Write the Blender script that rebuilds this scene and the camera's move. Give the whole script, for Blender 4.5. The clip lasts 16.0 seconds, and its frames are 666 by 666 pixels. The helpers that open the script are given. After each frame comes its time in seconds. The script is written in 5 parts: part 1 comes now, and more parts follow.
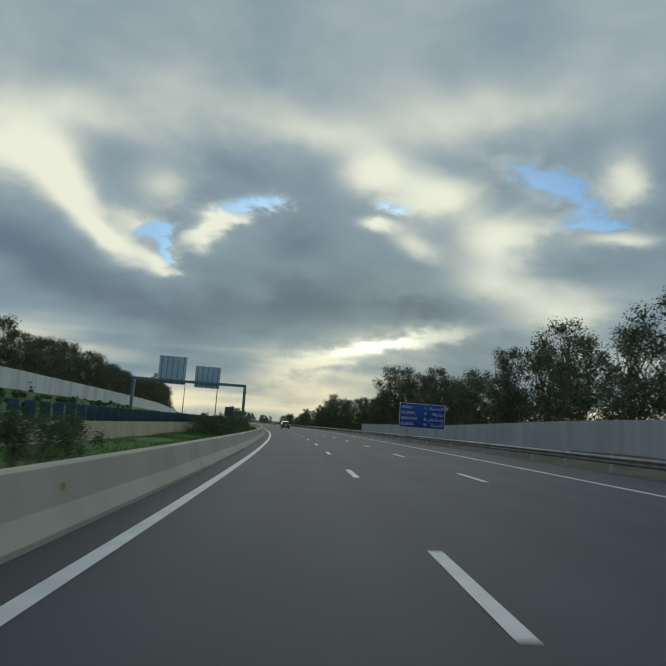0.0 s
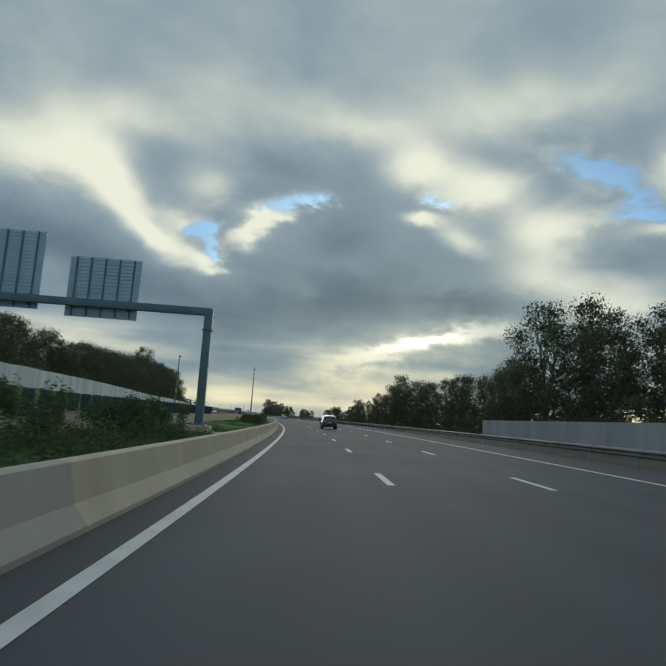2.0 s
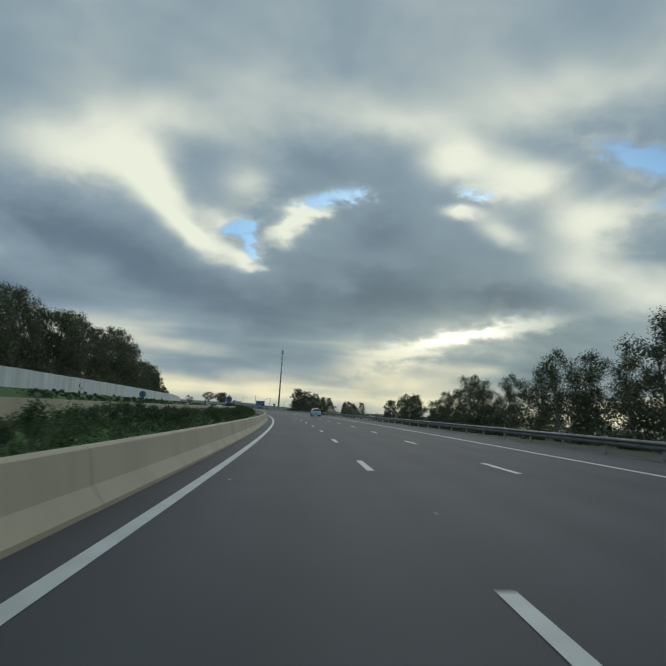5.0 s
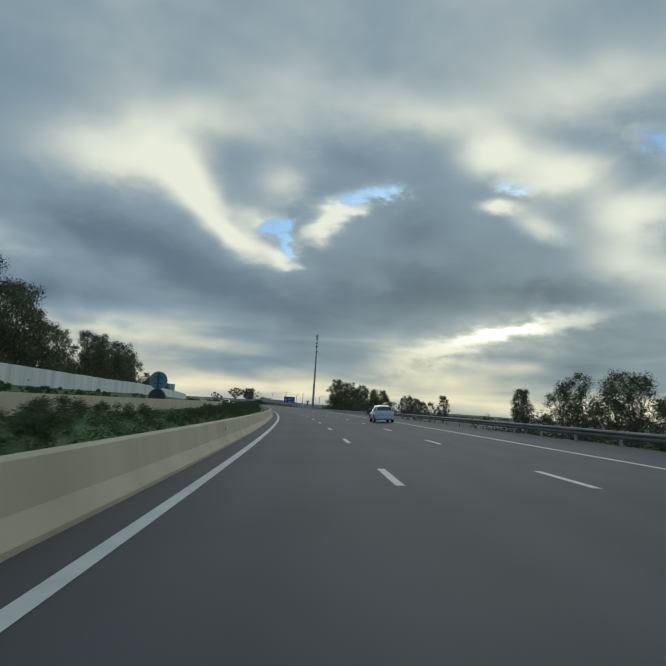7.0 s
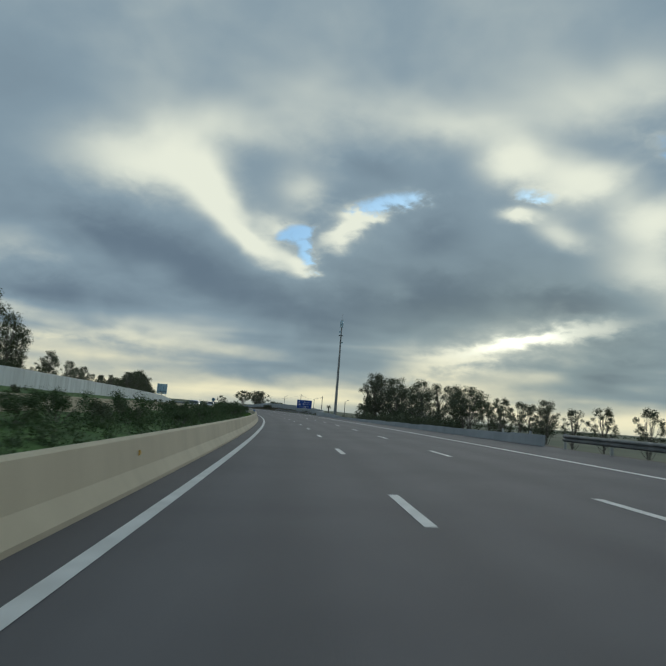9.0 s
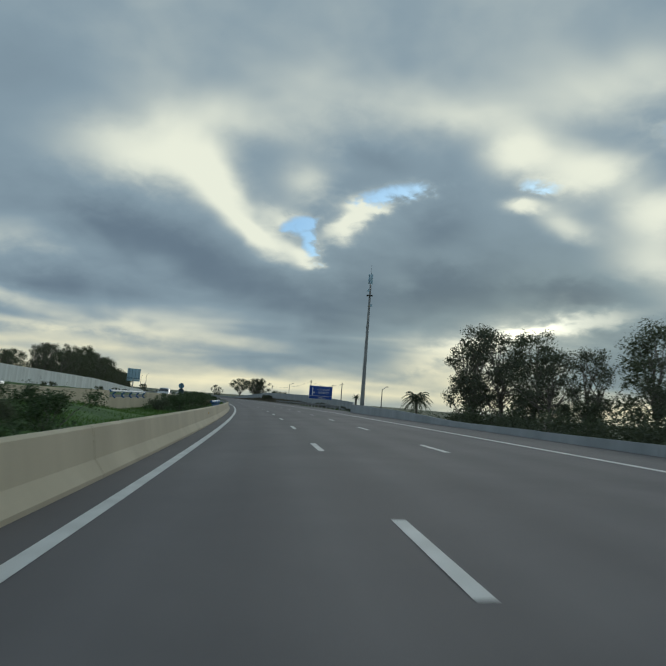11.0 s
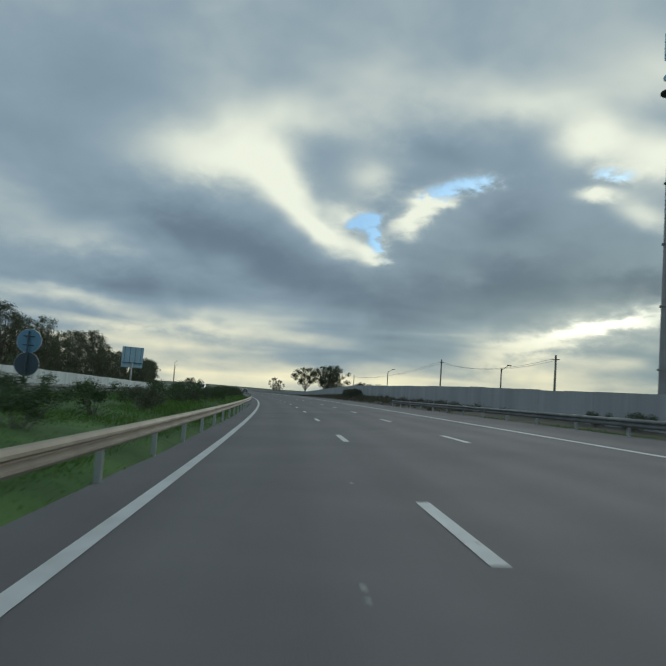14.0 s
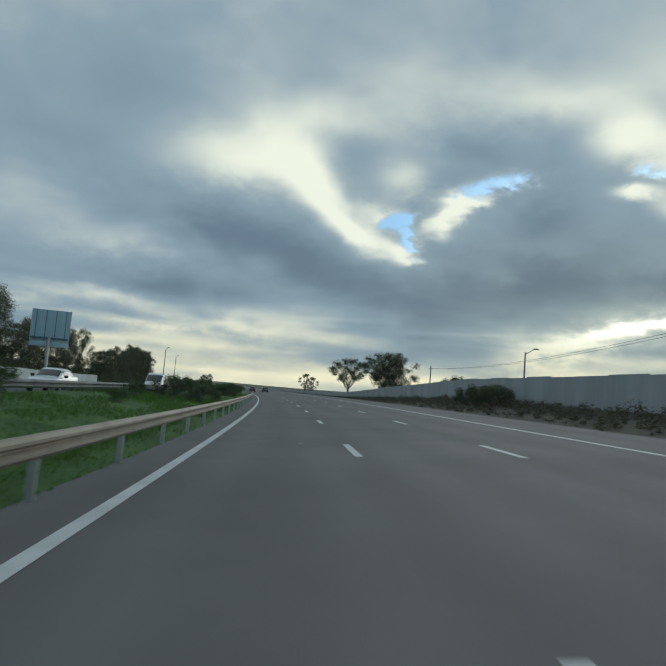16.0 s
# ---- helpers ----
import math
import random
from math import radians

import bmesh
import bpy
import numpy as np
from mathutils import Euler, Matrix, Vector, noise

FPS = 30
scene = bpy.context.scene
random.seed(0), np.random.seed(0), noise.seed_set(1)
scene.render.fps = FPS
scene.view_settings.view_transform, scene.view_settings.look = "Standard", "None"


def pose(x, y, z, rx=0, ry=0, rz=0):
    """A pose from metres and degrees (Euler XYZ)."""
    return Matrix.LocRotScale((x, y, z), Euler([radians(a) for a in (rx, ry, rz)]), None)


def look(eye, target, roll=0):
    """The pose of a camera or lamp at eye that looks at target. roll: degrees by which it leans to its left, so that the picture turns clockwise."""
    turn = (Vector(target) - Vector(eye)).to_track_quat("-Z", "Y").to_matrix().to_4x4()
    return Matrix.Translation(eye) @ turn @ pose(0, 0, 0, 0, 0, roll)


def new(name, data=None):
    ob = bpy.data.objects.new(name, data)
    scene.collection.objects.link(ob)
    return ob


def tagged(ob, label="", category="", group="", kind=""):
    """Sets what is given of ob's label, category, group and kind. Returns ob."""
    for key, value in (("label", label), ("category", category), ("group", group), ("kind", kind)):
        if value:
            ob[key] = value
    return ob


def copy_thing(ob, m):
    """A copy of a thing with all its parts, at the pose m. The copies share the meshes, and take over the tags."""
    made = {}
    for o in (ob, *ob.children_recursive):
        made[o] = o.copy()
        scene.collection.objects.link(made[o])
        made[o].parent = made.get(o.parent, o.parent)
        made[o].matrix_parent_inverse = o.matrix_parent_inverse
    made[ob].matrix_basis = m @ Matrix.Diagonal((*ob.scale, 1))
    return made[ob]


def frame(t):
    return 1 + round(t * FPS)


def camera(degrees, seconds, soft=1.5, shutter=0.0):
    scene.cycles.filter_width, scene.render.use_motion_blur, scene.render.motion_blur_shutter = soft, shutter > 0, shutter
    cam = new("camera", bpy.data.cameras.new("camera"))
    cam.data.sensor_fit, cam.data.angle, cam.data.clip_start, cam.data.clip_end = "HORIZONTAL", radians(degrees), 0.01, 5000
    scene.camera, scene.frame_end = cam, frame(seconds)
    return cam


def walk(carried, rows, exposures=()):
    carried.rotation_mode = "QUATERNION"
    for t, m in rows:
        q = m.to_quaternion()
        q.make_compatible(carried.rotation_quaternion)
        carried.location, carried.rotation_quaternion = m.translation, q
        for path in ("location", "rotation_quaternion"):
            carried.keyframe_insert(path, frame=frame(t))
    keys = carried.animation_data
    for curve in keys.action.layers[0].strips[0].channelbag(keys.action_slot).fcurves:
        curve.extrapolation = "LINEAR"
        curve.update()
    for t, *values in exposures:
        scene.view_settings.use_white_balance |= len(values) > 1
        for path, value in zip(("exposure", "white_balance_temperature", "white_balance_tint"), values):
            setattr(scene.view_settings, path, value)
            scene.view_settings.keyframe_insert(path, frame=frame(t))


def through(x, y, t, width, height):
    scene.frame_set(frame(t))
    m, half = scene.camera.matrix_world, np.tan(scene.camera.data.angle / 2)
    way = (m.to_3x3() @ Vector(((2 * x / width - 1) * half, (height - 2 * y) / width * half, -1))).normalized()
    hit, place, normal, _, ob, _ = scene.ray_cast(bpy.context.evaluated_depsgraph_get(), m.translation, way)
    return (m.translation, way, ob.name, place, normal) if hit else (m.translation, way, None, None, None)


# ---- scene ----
# The road is a long left-hand bend. s: metres along the driving line, lat: metres to its left.
BEND = (0.76533, -0.02881, -0.06347)
STEP = 2.0
S_MIN, S_MAX = -160.0, 1400.0


def heading(s):
    u = s / 1000.0
    return BEND[0] * u + BEND[1] * u * u + BEND[2] * u ** 3


AXIS_S = np.arange(S_MIN, S_MAX + STEP, STEP)
_head = np.array([heading(v) for v in AXIS_S])
_dx, _dy = -np.sin(_head), np.cos(_head)
AXIS_X = np.concatenate([[0.0], np.cumsum((_dx[1:] + _dx[:-1]) * STEP / 2)])
AXIS_Y = np.concatenate([[0.0], np.cumsum((_dy[1:] + _dy[:-1]) * STEP / 2)])
AXIS_X -= np.interp(0.0, AXIS_S, AXIS_X)
AXIS_Y -= np.interp(0.0, AXIS_S, AXIS_Y)


def at(s, lat=0.0, z=0.0):
    """The place at s metres along the road and lat metres to the left of the driving line."""
    a = heading(s)
    return Vector((float(np.interp(s, AXIS_S, AXIS_X)) - lat * math.cos(a), float(np.interp(s, AXIS_S, AXIS_Y)) - lat * math.sin(a), z))


def tilt(s):
    """The road's cross fall: it rises to the right, more so further on."""
    return 0.0309 + 0.0351 * min(max(s, 0.0), 600.0) / 550.0


def road_z(s, lat):
    return -tilt(s) * max(min(lat, 3.2), -12.4)


def stand(s, lat, z=0.0, turn=0.0):
    """A pose on the road's line: x to the right, y ahead."""
    p = at(s, lat, z)
    return pose(p.x, p.y, p.z, 0, 0, math.degrees(heading(s)) + turn)


# ---- camera ----
EYE = 1.354
cam = camera(55.1, 16.0, soft=1.6, shutter=0.15)
# seconds, s, lat, pitch, roll, yaw
DRIVE = [
    (0.0, 0.0, -0.08, 8.35, -4.01, -2.37),
    (0.5, 17.2, -0.06, 8.46, -3.89, -1.37),
    (1.0, 34.3, 0.01, 8.54, -3.86, 0.04),
    (1.5, 51.5, 0.11, 8.06, -3.88, 1.02),
    (2.0, 68.6, 0.07, 7.72, -4.03, 1.71),
    (2.5, 85.7, 0.10, 7.68, -3.57, 2.55),
    (3.0, 102.7, 0.13, 8.18, -3.62, 3.15),
    (3.5, 119.7, 0.13, 8.91, -3.29, 3.48),
    (4.0, 136.9, 0.04, 7.87, -3.47, 4.05),
    (6.5, 222.8, 0.06, 6.78, -3.79, 7.55),
    (7.0, 240.0, 0.03, 6.69, -3.73, 8.58),
    (7.5, 257.2, 0.01, 7.18, -3.76, 9.30),
    (8.0, 274.3, 0.02, 7.27, -4.05, 10.08),
    (10.5, 359.8, 0.04, 6.88, -4.87, 9.82),
    (11.0, 376.9, -0.03, 6.43, -4.45, 10.49),
    (11.5, 394.1, 0.16, 6.22, -4.42, 11.94),
    (12.0, 411.3, 0.13, 6.08, -4.62, 12.86),
    (12.5, 428.5, 0.17, 6.01, -5.21, 13.73),
    (13.0, 445.7, 0.08, 4.73, -4.41, 15.29),
    (13.5, 462.9, 0.13, 4.92, -4.40, 16.13),
    (14.0, 480.2, 0.15, 5.66, -4.37, 16.52),
    (14.5, 497.5, 0.12, 6.59, -3.06, 18.00),
    (15.0, 514.9, 0.11, 8.06, -3.49, 19.02),
    (15.5, 532.5, 0.00, 6.82, -4.24, 18.94),
    (16.0, 550.1, -0.10, 5.45, -4.69, 19.40),
]
PATH = []
for t, s, lat, pitch, roll, yaw in DRIVE:
    p = at(s, lat, EYE)
    PATH.append((t, pose(p.x, p.y, p.z, 90 + pitch, roll, yaw)))
walk(cam, PATH, exposures=((0.0, -0.05, 5980, 8), (4.0, -0.02, 5900, 8), (8.0, -0.08, 5800, 8), (12.0, -0.02, 5850, 8), (16.0, 0.06, 5750, 7)))

# ---- world, sun ----
SUN_AZ, SUN_EL = -4.5, 7.0      # degrees left of the y axis, above the horizon


class Net:
    """A small helper to wire shader nodes."""

    def __init__(self, tree):
        self.t = tree

    def n(self, kind, **values):
        node = self.t.nodes.new(kind)
        for k, v in values.items():
            setattr(node, k, v)
        return node

    def link(self, a, b):
        self.t.links.new(a, b)

    def put(self, socket, v):
        if isinstance(v, bpy.types.NodeSocket):
            self.t.links.new(v, socket)
        else:
            socket.default_value = v

    def m(self, op, a, b=0.0, c=0.0, clamp=False):
        node = self.n("ShaderNodeMath", operation=op, use_clamp=clamp)
        for i, v in enumerate((a, b, c)):
            self.put(node.inputs[i], v)
        return node.outputs[0]

    def mix(self, f, a, b):
        node = self.n("ShaderNodeMix", data_type="RGBA")
        self.put(node.inputs[0], f)
        for i, v in ((6, a), (7, b)):
            self.put(node.inputs[i], v if isinstance(v, bpy.types.NodeSocket) else (*v, 1.0)[:4])
        return node.outputs[2]

    def noise(self, vec, scale, detail=4.0, rough=0.55, distortion=0.0):
        node = self.n("ShaderNodeTexNoise")
        self.link(vec, node.inputs["Vector"])
        for k, v in (("Scale", scale), ("Detail", detail), ("Roughness", rough), ("Distortion", distortion)):
            node.inputs[k].default_value = v
        return node.outputs["Fac"]

    def ramp(self, f, a, b):
        node = self.n("ShaderNodeMapRange", interpolation_type="SMOOTHSTEP")
        self.put(node.inputs[0], f)
        node.inputs[1].default_value, node.inputs[2].default_value = a, b
        return node.outputs[0]


world = bpy.data.worlds.new("sky")
scene.world = world
world.use_nodes = True
world.node_tree.nodes.clear()
W = Net(world.node_tree)
coord = W.n("ShaderNodeTexCoord").outputs["Generated"]
xyz = W.n("ShaderNodeSeparateXYZ")
W.link(coord, xyz.inputs[0])
DX, DY, DZ = xyz.outputs
az0 = W.m("MULTIPLY", W.m("ARCTAN2", W.m("MULTIPLY", DX, -1.0), DY), 57.2958)
el0 = W.m("MULTIPLY", W.m("ARCSINE", DZ), 57.2958)
# billows: the cloud deck is a plane overhead, so its grain grows finer towards the horizon
deck = W.n("ShaderNodeCombineXYZ")
rise = W.m("ADD", W.m("MAXIMUM", DZ, 0.0), 0.38)
W.put(deck.inputs[0], W.m("DIVIDE", DX, rise))
W.put(deck.inputs[1], W.m("DIVIDE", DY, rise))
big = W.noise(deck.outputs[0], 1.3, 3.0, 0.5, 0.3)
mid = W.noise(deck.outputs[0], 3.4, 3.0, 0.48, 0.3)
fine = W.noise(deck.outputs[0], 11.0, 4.0, 0.5, 0.3)
# ragged edges: the banks' outlines are bent by the billows
curl = W.noise(deck.outputs[0], 30.0, 3.0, 0.55, 0.4)
az = W.m("ADD", az0, W.m("MULTIPLY", W.m("SUBTRACT", mid, 0.5), 4.0))
az = W.m("ADD", az, W.m("MULTIPLY", W.m("SUBTRACT", fine, 0.5), 2.0))
az = W.m("ADD", az, W.m("MULTIPLY", W.m("SUBTRACT", curl, 0.5), 0.7))
el = W.m("ADD", el0, W.m("MULTIPLY", W.m("SUBTRACT", mid, 0.5), -2.6))
el = W.m("ADD", el, W.m("MULTIPLY", W.m("SUBTRACT", fine, 0.5), 1.5))
el = W.m("ADD", el, W.m("MULTIPLY", W.m("SUBTRACT", curl, 0.5), 0.5))
# thin layers of cloud drawn out along the horizon
layer = W.n("ShaderNodeCombineXYZ")
W.put(layer.inputs[0], W.m("MULTIPLY", az0, 0.06))
W.put(layer.inputs[1], W.m("MULTIPLY", el0, 0.45))
streak = W.noise(layer.outputs[0], 1.0, 2.0, 0.45, 0.5)


def bank(a, e, wa, we, amp, slant=0.0):
    """One soft cloud bank or gap at azimuth a, elevation e (degrees), of that half width and height."""
    da = W.m("SUBTRACT", az, a)
    de = W.m("SUBTRACT", W.m("SUBTRACT", el, e), W.m("MULTIPLY", da, slant))
    q = W.m("ADD", W.m("POWER", W.m("MULTIPLY", da, 1 / wa), 2.0), W.m("POWER", W.m("MULTIPLY", de, 1 / we), 2.0))
    return W.m("MULTIPLY", W.m("EXPONENT", W.m("MULTIPLY", q, -1.0)), amp)


def total(rows):
    out = None
    for row in rows:
        b = bank(*row)
        out = b if out is None else W.m("ADD", out, b)
    return out


# lit cloud: the V-shaped arms and the banks to their left
BRIGHT_LEFT = [
    (17.8, 14.4, 3.0, 1.1, 0.88, 0.45), (21.6, 17.2, 4.4, 2.0, 0.90, 0.7), (27.5, 20.0, 7.0, 2.6, 0.80, 0.1), (34.0, 19.0, 7.0, 2.6, 0.35, 0.0), (14.4, 12.8, 1.1, 0.7, 0.60, 0.4),
    (16.6, 16.6, 2.0, 1.0, 0.60, 0.0), (10.3, 16.4, 2.0, 1.2, 1.10, -0.75), (8.4, 18.0, 2.0, 0.5, 0.85, 0.0), (39.5, 11.8, 5.5, 2.0, 0.40, 0.0), (33.0, 5.2, 8.0, 0.9, 0.45, 0.0),
    (40.0, 6.8, 7.0, 0.8, 0.45, 0.0), (22.0, 23.6, 8.0, 2.0, 0.45, 0.0), (5.0, 11.6, 2.8, 1.2, 0.34, 0.0), (46.0, 14.0, 5.0, 3.0, 0.25, 0.0), (12.0, 27.0, 9.0, 2.6, 0.36, 0.0), (14.2, 19.8, 2.8, 2.2, 0.62, 0.0),
]
# lit cloud: the heaped banks towards the sun and the torn streak in front of it
BRIGHT_RIGHT = [
    (-5.0, 22.6, 3.4, 1.8, 0.95, 0.0), (-10.6, 20.8, 3.6, 2.0, 0.95, 0.0), (-9.2, 16.6, 2.6, 1.1, 0.70, 0.3), (-16.2, 17.2, 3.8, 2.2, 0.95, 0.0), (-16.5, 13.5, 4.8, 1.9, 0.72, 0.0),
    (-5.4, 18.2, 1.9, 0.55, 1.00, 0.0), (-21.5, 11.0, 5.0, 2.0, 0.62, 0.0), (-27.0, 21.6, 2.6, 2.2, 0.85, 0.0), (-26.5, 16.8, 3.6, 0.7, 0.75, 0.0), (1.6, 14.3, 2.8, 1.5, 0.30, 0.0),
    (-6.0, 7.4, 5.0, 0.75, 1.10, -0.26), (0.4, 5.3, 4.2, 1.1, 0.65, -0.2), (-12.5, 8.8, 3.6, 0.7, 0.50, -0.2), (-12.0, 27.0, 8.0, 3.0, 0.50, 0.0), (0.0, 25.5, 6.0, 1.6, 0.35, 0.0),
]
DARK = [
    (1.4, 16.4, 3.0, 2.4, 0.32, 0.0), (4.0, 11.4, 7.5, 3.2, 0.44, 0.0), (24.5, 12.4, 6.5, 1.9, 0.50, 0.25), (31.5, 13.2, 4.0, 2.2, 0.28, 0.0), (17.0, 8.6, 10.0, 2.3, 0.36, 0.0),
    (-9.0, 10.8, 5.0, 1.1, 0.48, 0.0), (-15.0, 5.6, 5.0, 1.0, 0.32, 0.0), (8.5, 21.6, 3.6, 1.2, 0.30, 0.0), (36.0, 8.6, 7.5, 1.3, 0.24, 0.0), (-22.0, 14.2, 3.5, 0.8, 0.30, 0.0),
]
GAPS = [(15.0, 15.9, 1.9, 0.9, 1.05, -0.25), (13.7, 14.2, 0.95, 1.7, 1.15, 0.0), (6.4, 19.1, 4.2, 0.9, 1.15, -0.15), (-6.4, 19.9, 1.8, 0.95, 0.95, 0.0), (-21.0, 21.2, 4.6, 1.6, 1.25, 0.45), (-24.0, 18.1, 4.0, 0.75, 0.85, 0.0)]
low = W.m("EXPONENT", W.m("MULTIPLY", W.m("ABSOLUTE", W.m("SUBTRACT", el0, 1.2)), -0.5))
light = W.m("ADD", W.m("ADD", total(BRIGHT_LEFT), total(BRIGHT_RIGHT)), W.m("MULTIPLY", low, 0.75))
belt = W.m("EXPONENT", W.m("MULTIPLY", W.m("POWER", W.m("MULTIPLY", W.m("SUBTRACT", el0, 3.8), 0.27), 2.0), -1.0))
light = W.m("ADD", light, W.m("MULTIPLY", W.m("MULTIPLY", W.m("SUBTRACT", streak, 0.46), 2.0), belt))
light = W.m("SUBTRACT", light, total(DARK))
light = W.m("ADD", light, W.m("MULTIPLY", W.ramp(el0, 21.0, 32.0), 0.16))
grain = W.m("ADD", W.m("MULTIPLY", W.m("SUBTRACT", big, 0.5), 0.8), W.m("ADD", W.m("MULTIPLY", W.m("SUBTRACT", mid, 0.5), 0.8), W.m("MULTIPLY", W.m("ADD", W.m("SUBTRACT", fine, 0.5), W.m("MULTIPLY", W.m("SUBTRACT", curl, 0.5), 0.4)), 0.16)))
# gaps are torn by the billows and edged with lit cloud
opening = total(GAPS)
torn = W.m("ADD", W.m("MULTIPLY", W.m("SUBTRACT", mid, 0.5), 0.5), W.m("MULTIPLY", W.m("ADD", W.m("SUBTRACT", fine, 0.5), W.m("SUBTRACT", curl, 0.5)), 1.3))
hole = W.m("ADD", opening, W.m("MULTIPLY", torn, W.m("MULTIPLY", opening, 2.0, clamp=True)))
gap = W.m("MULTIPLY", W.ramp(hole, 0.36, 1.10), 0.88)
rim = W.m("MULTIPLY", W.ramp(hole, 0.02, 0.5), W.m("SUBTRACT", 1.0, gap))
light = W.m("ADD", W.m("ADD", W.m("ADD", light, grain), 0.22), W.m("MULTIPLY", rim, 0.16))
c1 = W.mix(W.ramp(light, -0.40, 0.40), (0.148, 0.192, 0.226), (0.270, 0.336, 0.360))
# the deck is warmer towards the sun and near the horizon
warm = W.m("ADD", bank(-8.0, 7.0, 20.0, 8.0, 0.75), W.m("MULTIPLY", low, 0.5), clamp=True)
warmed = W.n("ShaderNodeMix", data_type="RGBA", blend_type="MULTIPLY")
W.link(warm, warmed.inputs[0])
W.link(c1, warmed.inputs[6])
warmed.inputs[7].default_value = (1.10, 1.02, 0.84, 1.0)
c1 = warmed.outputs[2]
cream = W.mix(W.ramp(el0, 2.0, 9.0), (0.97, 0.85, 0.53), (0.90, 0.865, 0.66))
c2 = W.mix(W.ramp(light, 0.22, 1.24), c1, cream)
halo = bank(SUN_AZ, SUN_EL, 6.0, 1.6, 0.38, -0.2)
core = bank(-5.6, 7.3, 3.4, 0.42, 1.0, -0.26)
c3 = W.mix(W.m("ADD", halo, 0.0, clamp=True), c2, (0.95, 0.90, 0.68))
c4 = W.mix(W.m("MULTIPLY", core, 0.9, clamp=True), c3, (1.7, 1.6, 1.2))
sky = W.n("ShaderNodeTexSky", sky_type="NISHITA", sun_disc=False, sun_elevation=radians(12.0), sun_rotation=radians(-SUN_AZ), air_density=1.0, dust_density=0.6, ozone_density=2.0)
blue = W.n("ShaderNodeBackground")
deep = W.n("ShaderNodeMix", data_type="RGBA", blend_type="MULTIPLY")
deep.inputs[0].default_value = 1.0
W.link(sky.outputs[0], deep.inputs[6])
deep.inputs[7].default_value = (0.60, 0.84, 1.0, 1.0)
W.link(deep.outputs[2], blue.inputs[0])
blue.inputs[1].default_value = 0.115
deck_bg = W.n("ShaderNodeBackground")
W.link(c4, deck_bg.inputs[0])
both = W.n("ShaderNodeMixShader")
W.link(gap, both.inputs[0])
W.link(deck_bg.outputs[0], both.inputs[1])
W.link(blue.outputs[0], both.inputs[2])
W.link(both.outputs[0], W.n("ShaderNodeOutputWorld").inputs[0])

sun = new("sun", bpy.data.lights.new("sun", "SUN"))
sun.data.energy, sun.data.angle, sun.data.color = 0.7, radians(40.0), (1.0, 0.90, 0.74)
_a, _e = radians(SUN_AZ), radians(SUN_EL)
_to = Vector((-math.sin(_a) * math.cos(_e), math.cos(_a) * math.cos(_e), math.sin(_e)))
sun.matrix_world = look((0, 0, 60), Vector((0, 0, 60)) - _to)

# ---- materials ----
def surface(name, a, b, rough=0.8, scale=1.0, fine=40.0, bump=0.2, metal=0.0, spread=0.5, speck=None, vary=0.0, streak=False, coat=0.0):
    """A weathered surface: two tones in large patches and fine grain, in metres of the object's own space."""
    mat = bpy.data.materials.new(name)
    mat.use_nodes = True
    mat.node_tree.nodes.clear()
    N = Net(mat.node_tree)
    vec = N.n("ShaderNodeTexCoord").outputs["Object"]
    if streak:      # stains that run down
        mp = N.n("ShaderNodeMapping")
        N.link(vec, mp.inputs[0])
        mp.inputs["Scale"].default_value = (1.0, 1.0, 0.12)
        patch = N.noise(mp.outputs[0], scale, 6.0, 0.62, 0.2)
    else:
        patch = N.noise(vec, scale, 6.0, 0.6, 0.2)
    grain = N.noise(vec, fine, 3.0, 0.6)
    f = N.m("ADD", N.ramp(patch, 0.5 - spread / 2, 0.5 + spread / 2), N.m("MULTIPLY", N.m("SUBTRACT", grain, 0.5), 0.5), clamp=True)
    col = N.mix(f, a, b)
    if speck:
        col = N.mix(N.m("MULTIPLY", N.ramp(N.noise(vec, fine * 2.5, 2.0), 0.60, 0.72), 0.5), col, speck)
    if vary:
        rnd = N.m("ADD", N.m("MULTIPLY", N.n("ShaderNodeObjectInfo").outputs["Random"], vary), 1.0 - vary / 2)
        hsv = N.n("ShaderNodeHueSaturation")
        N.link(rnd, hsv.inputs["Value"])
        N.link(col, hsv.inputs["Color"])
        col = hsv.outputs[0]
    bsdf = N.n("ShaderNodeBsdfPrincipled")
    N.link(col, bsdf.inputs["Base Color"])
    N.put(bsdf.inputs["Roughness"], N.m("ADD", rough - 0.06, N.m("MULTIPLY", grain, 0.12), clamp=True))
    bsdf.inputs["Metallic"].default_value = metal
    bsdf.inputs["Coat Weight"].default_value = coat
    if bump:
        bp = N.n("ShaderNodeBump")
        bp.inputs["Strength"].default_value = bump
        bp.inputs["Distance"].default_value = 0.01
        N.link(grain, bp.inputs["Height"])
        N.link(bp.outputs[0], bsdf.inputs["Normal"])
    N.link(bsdf.outputs[0], N.n("ShaderNodeOutputMaterial").inputs[0])
    return mat


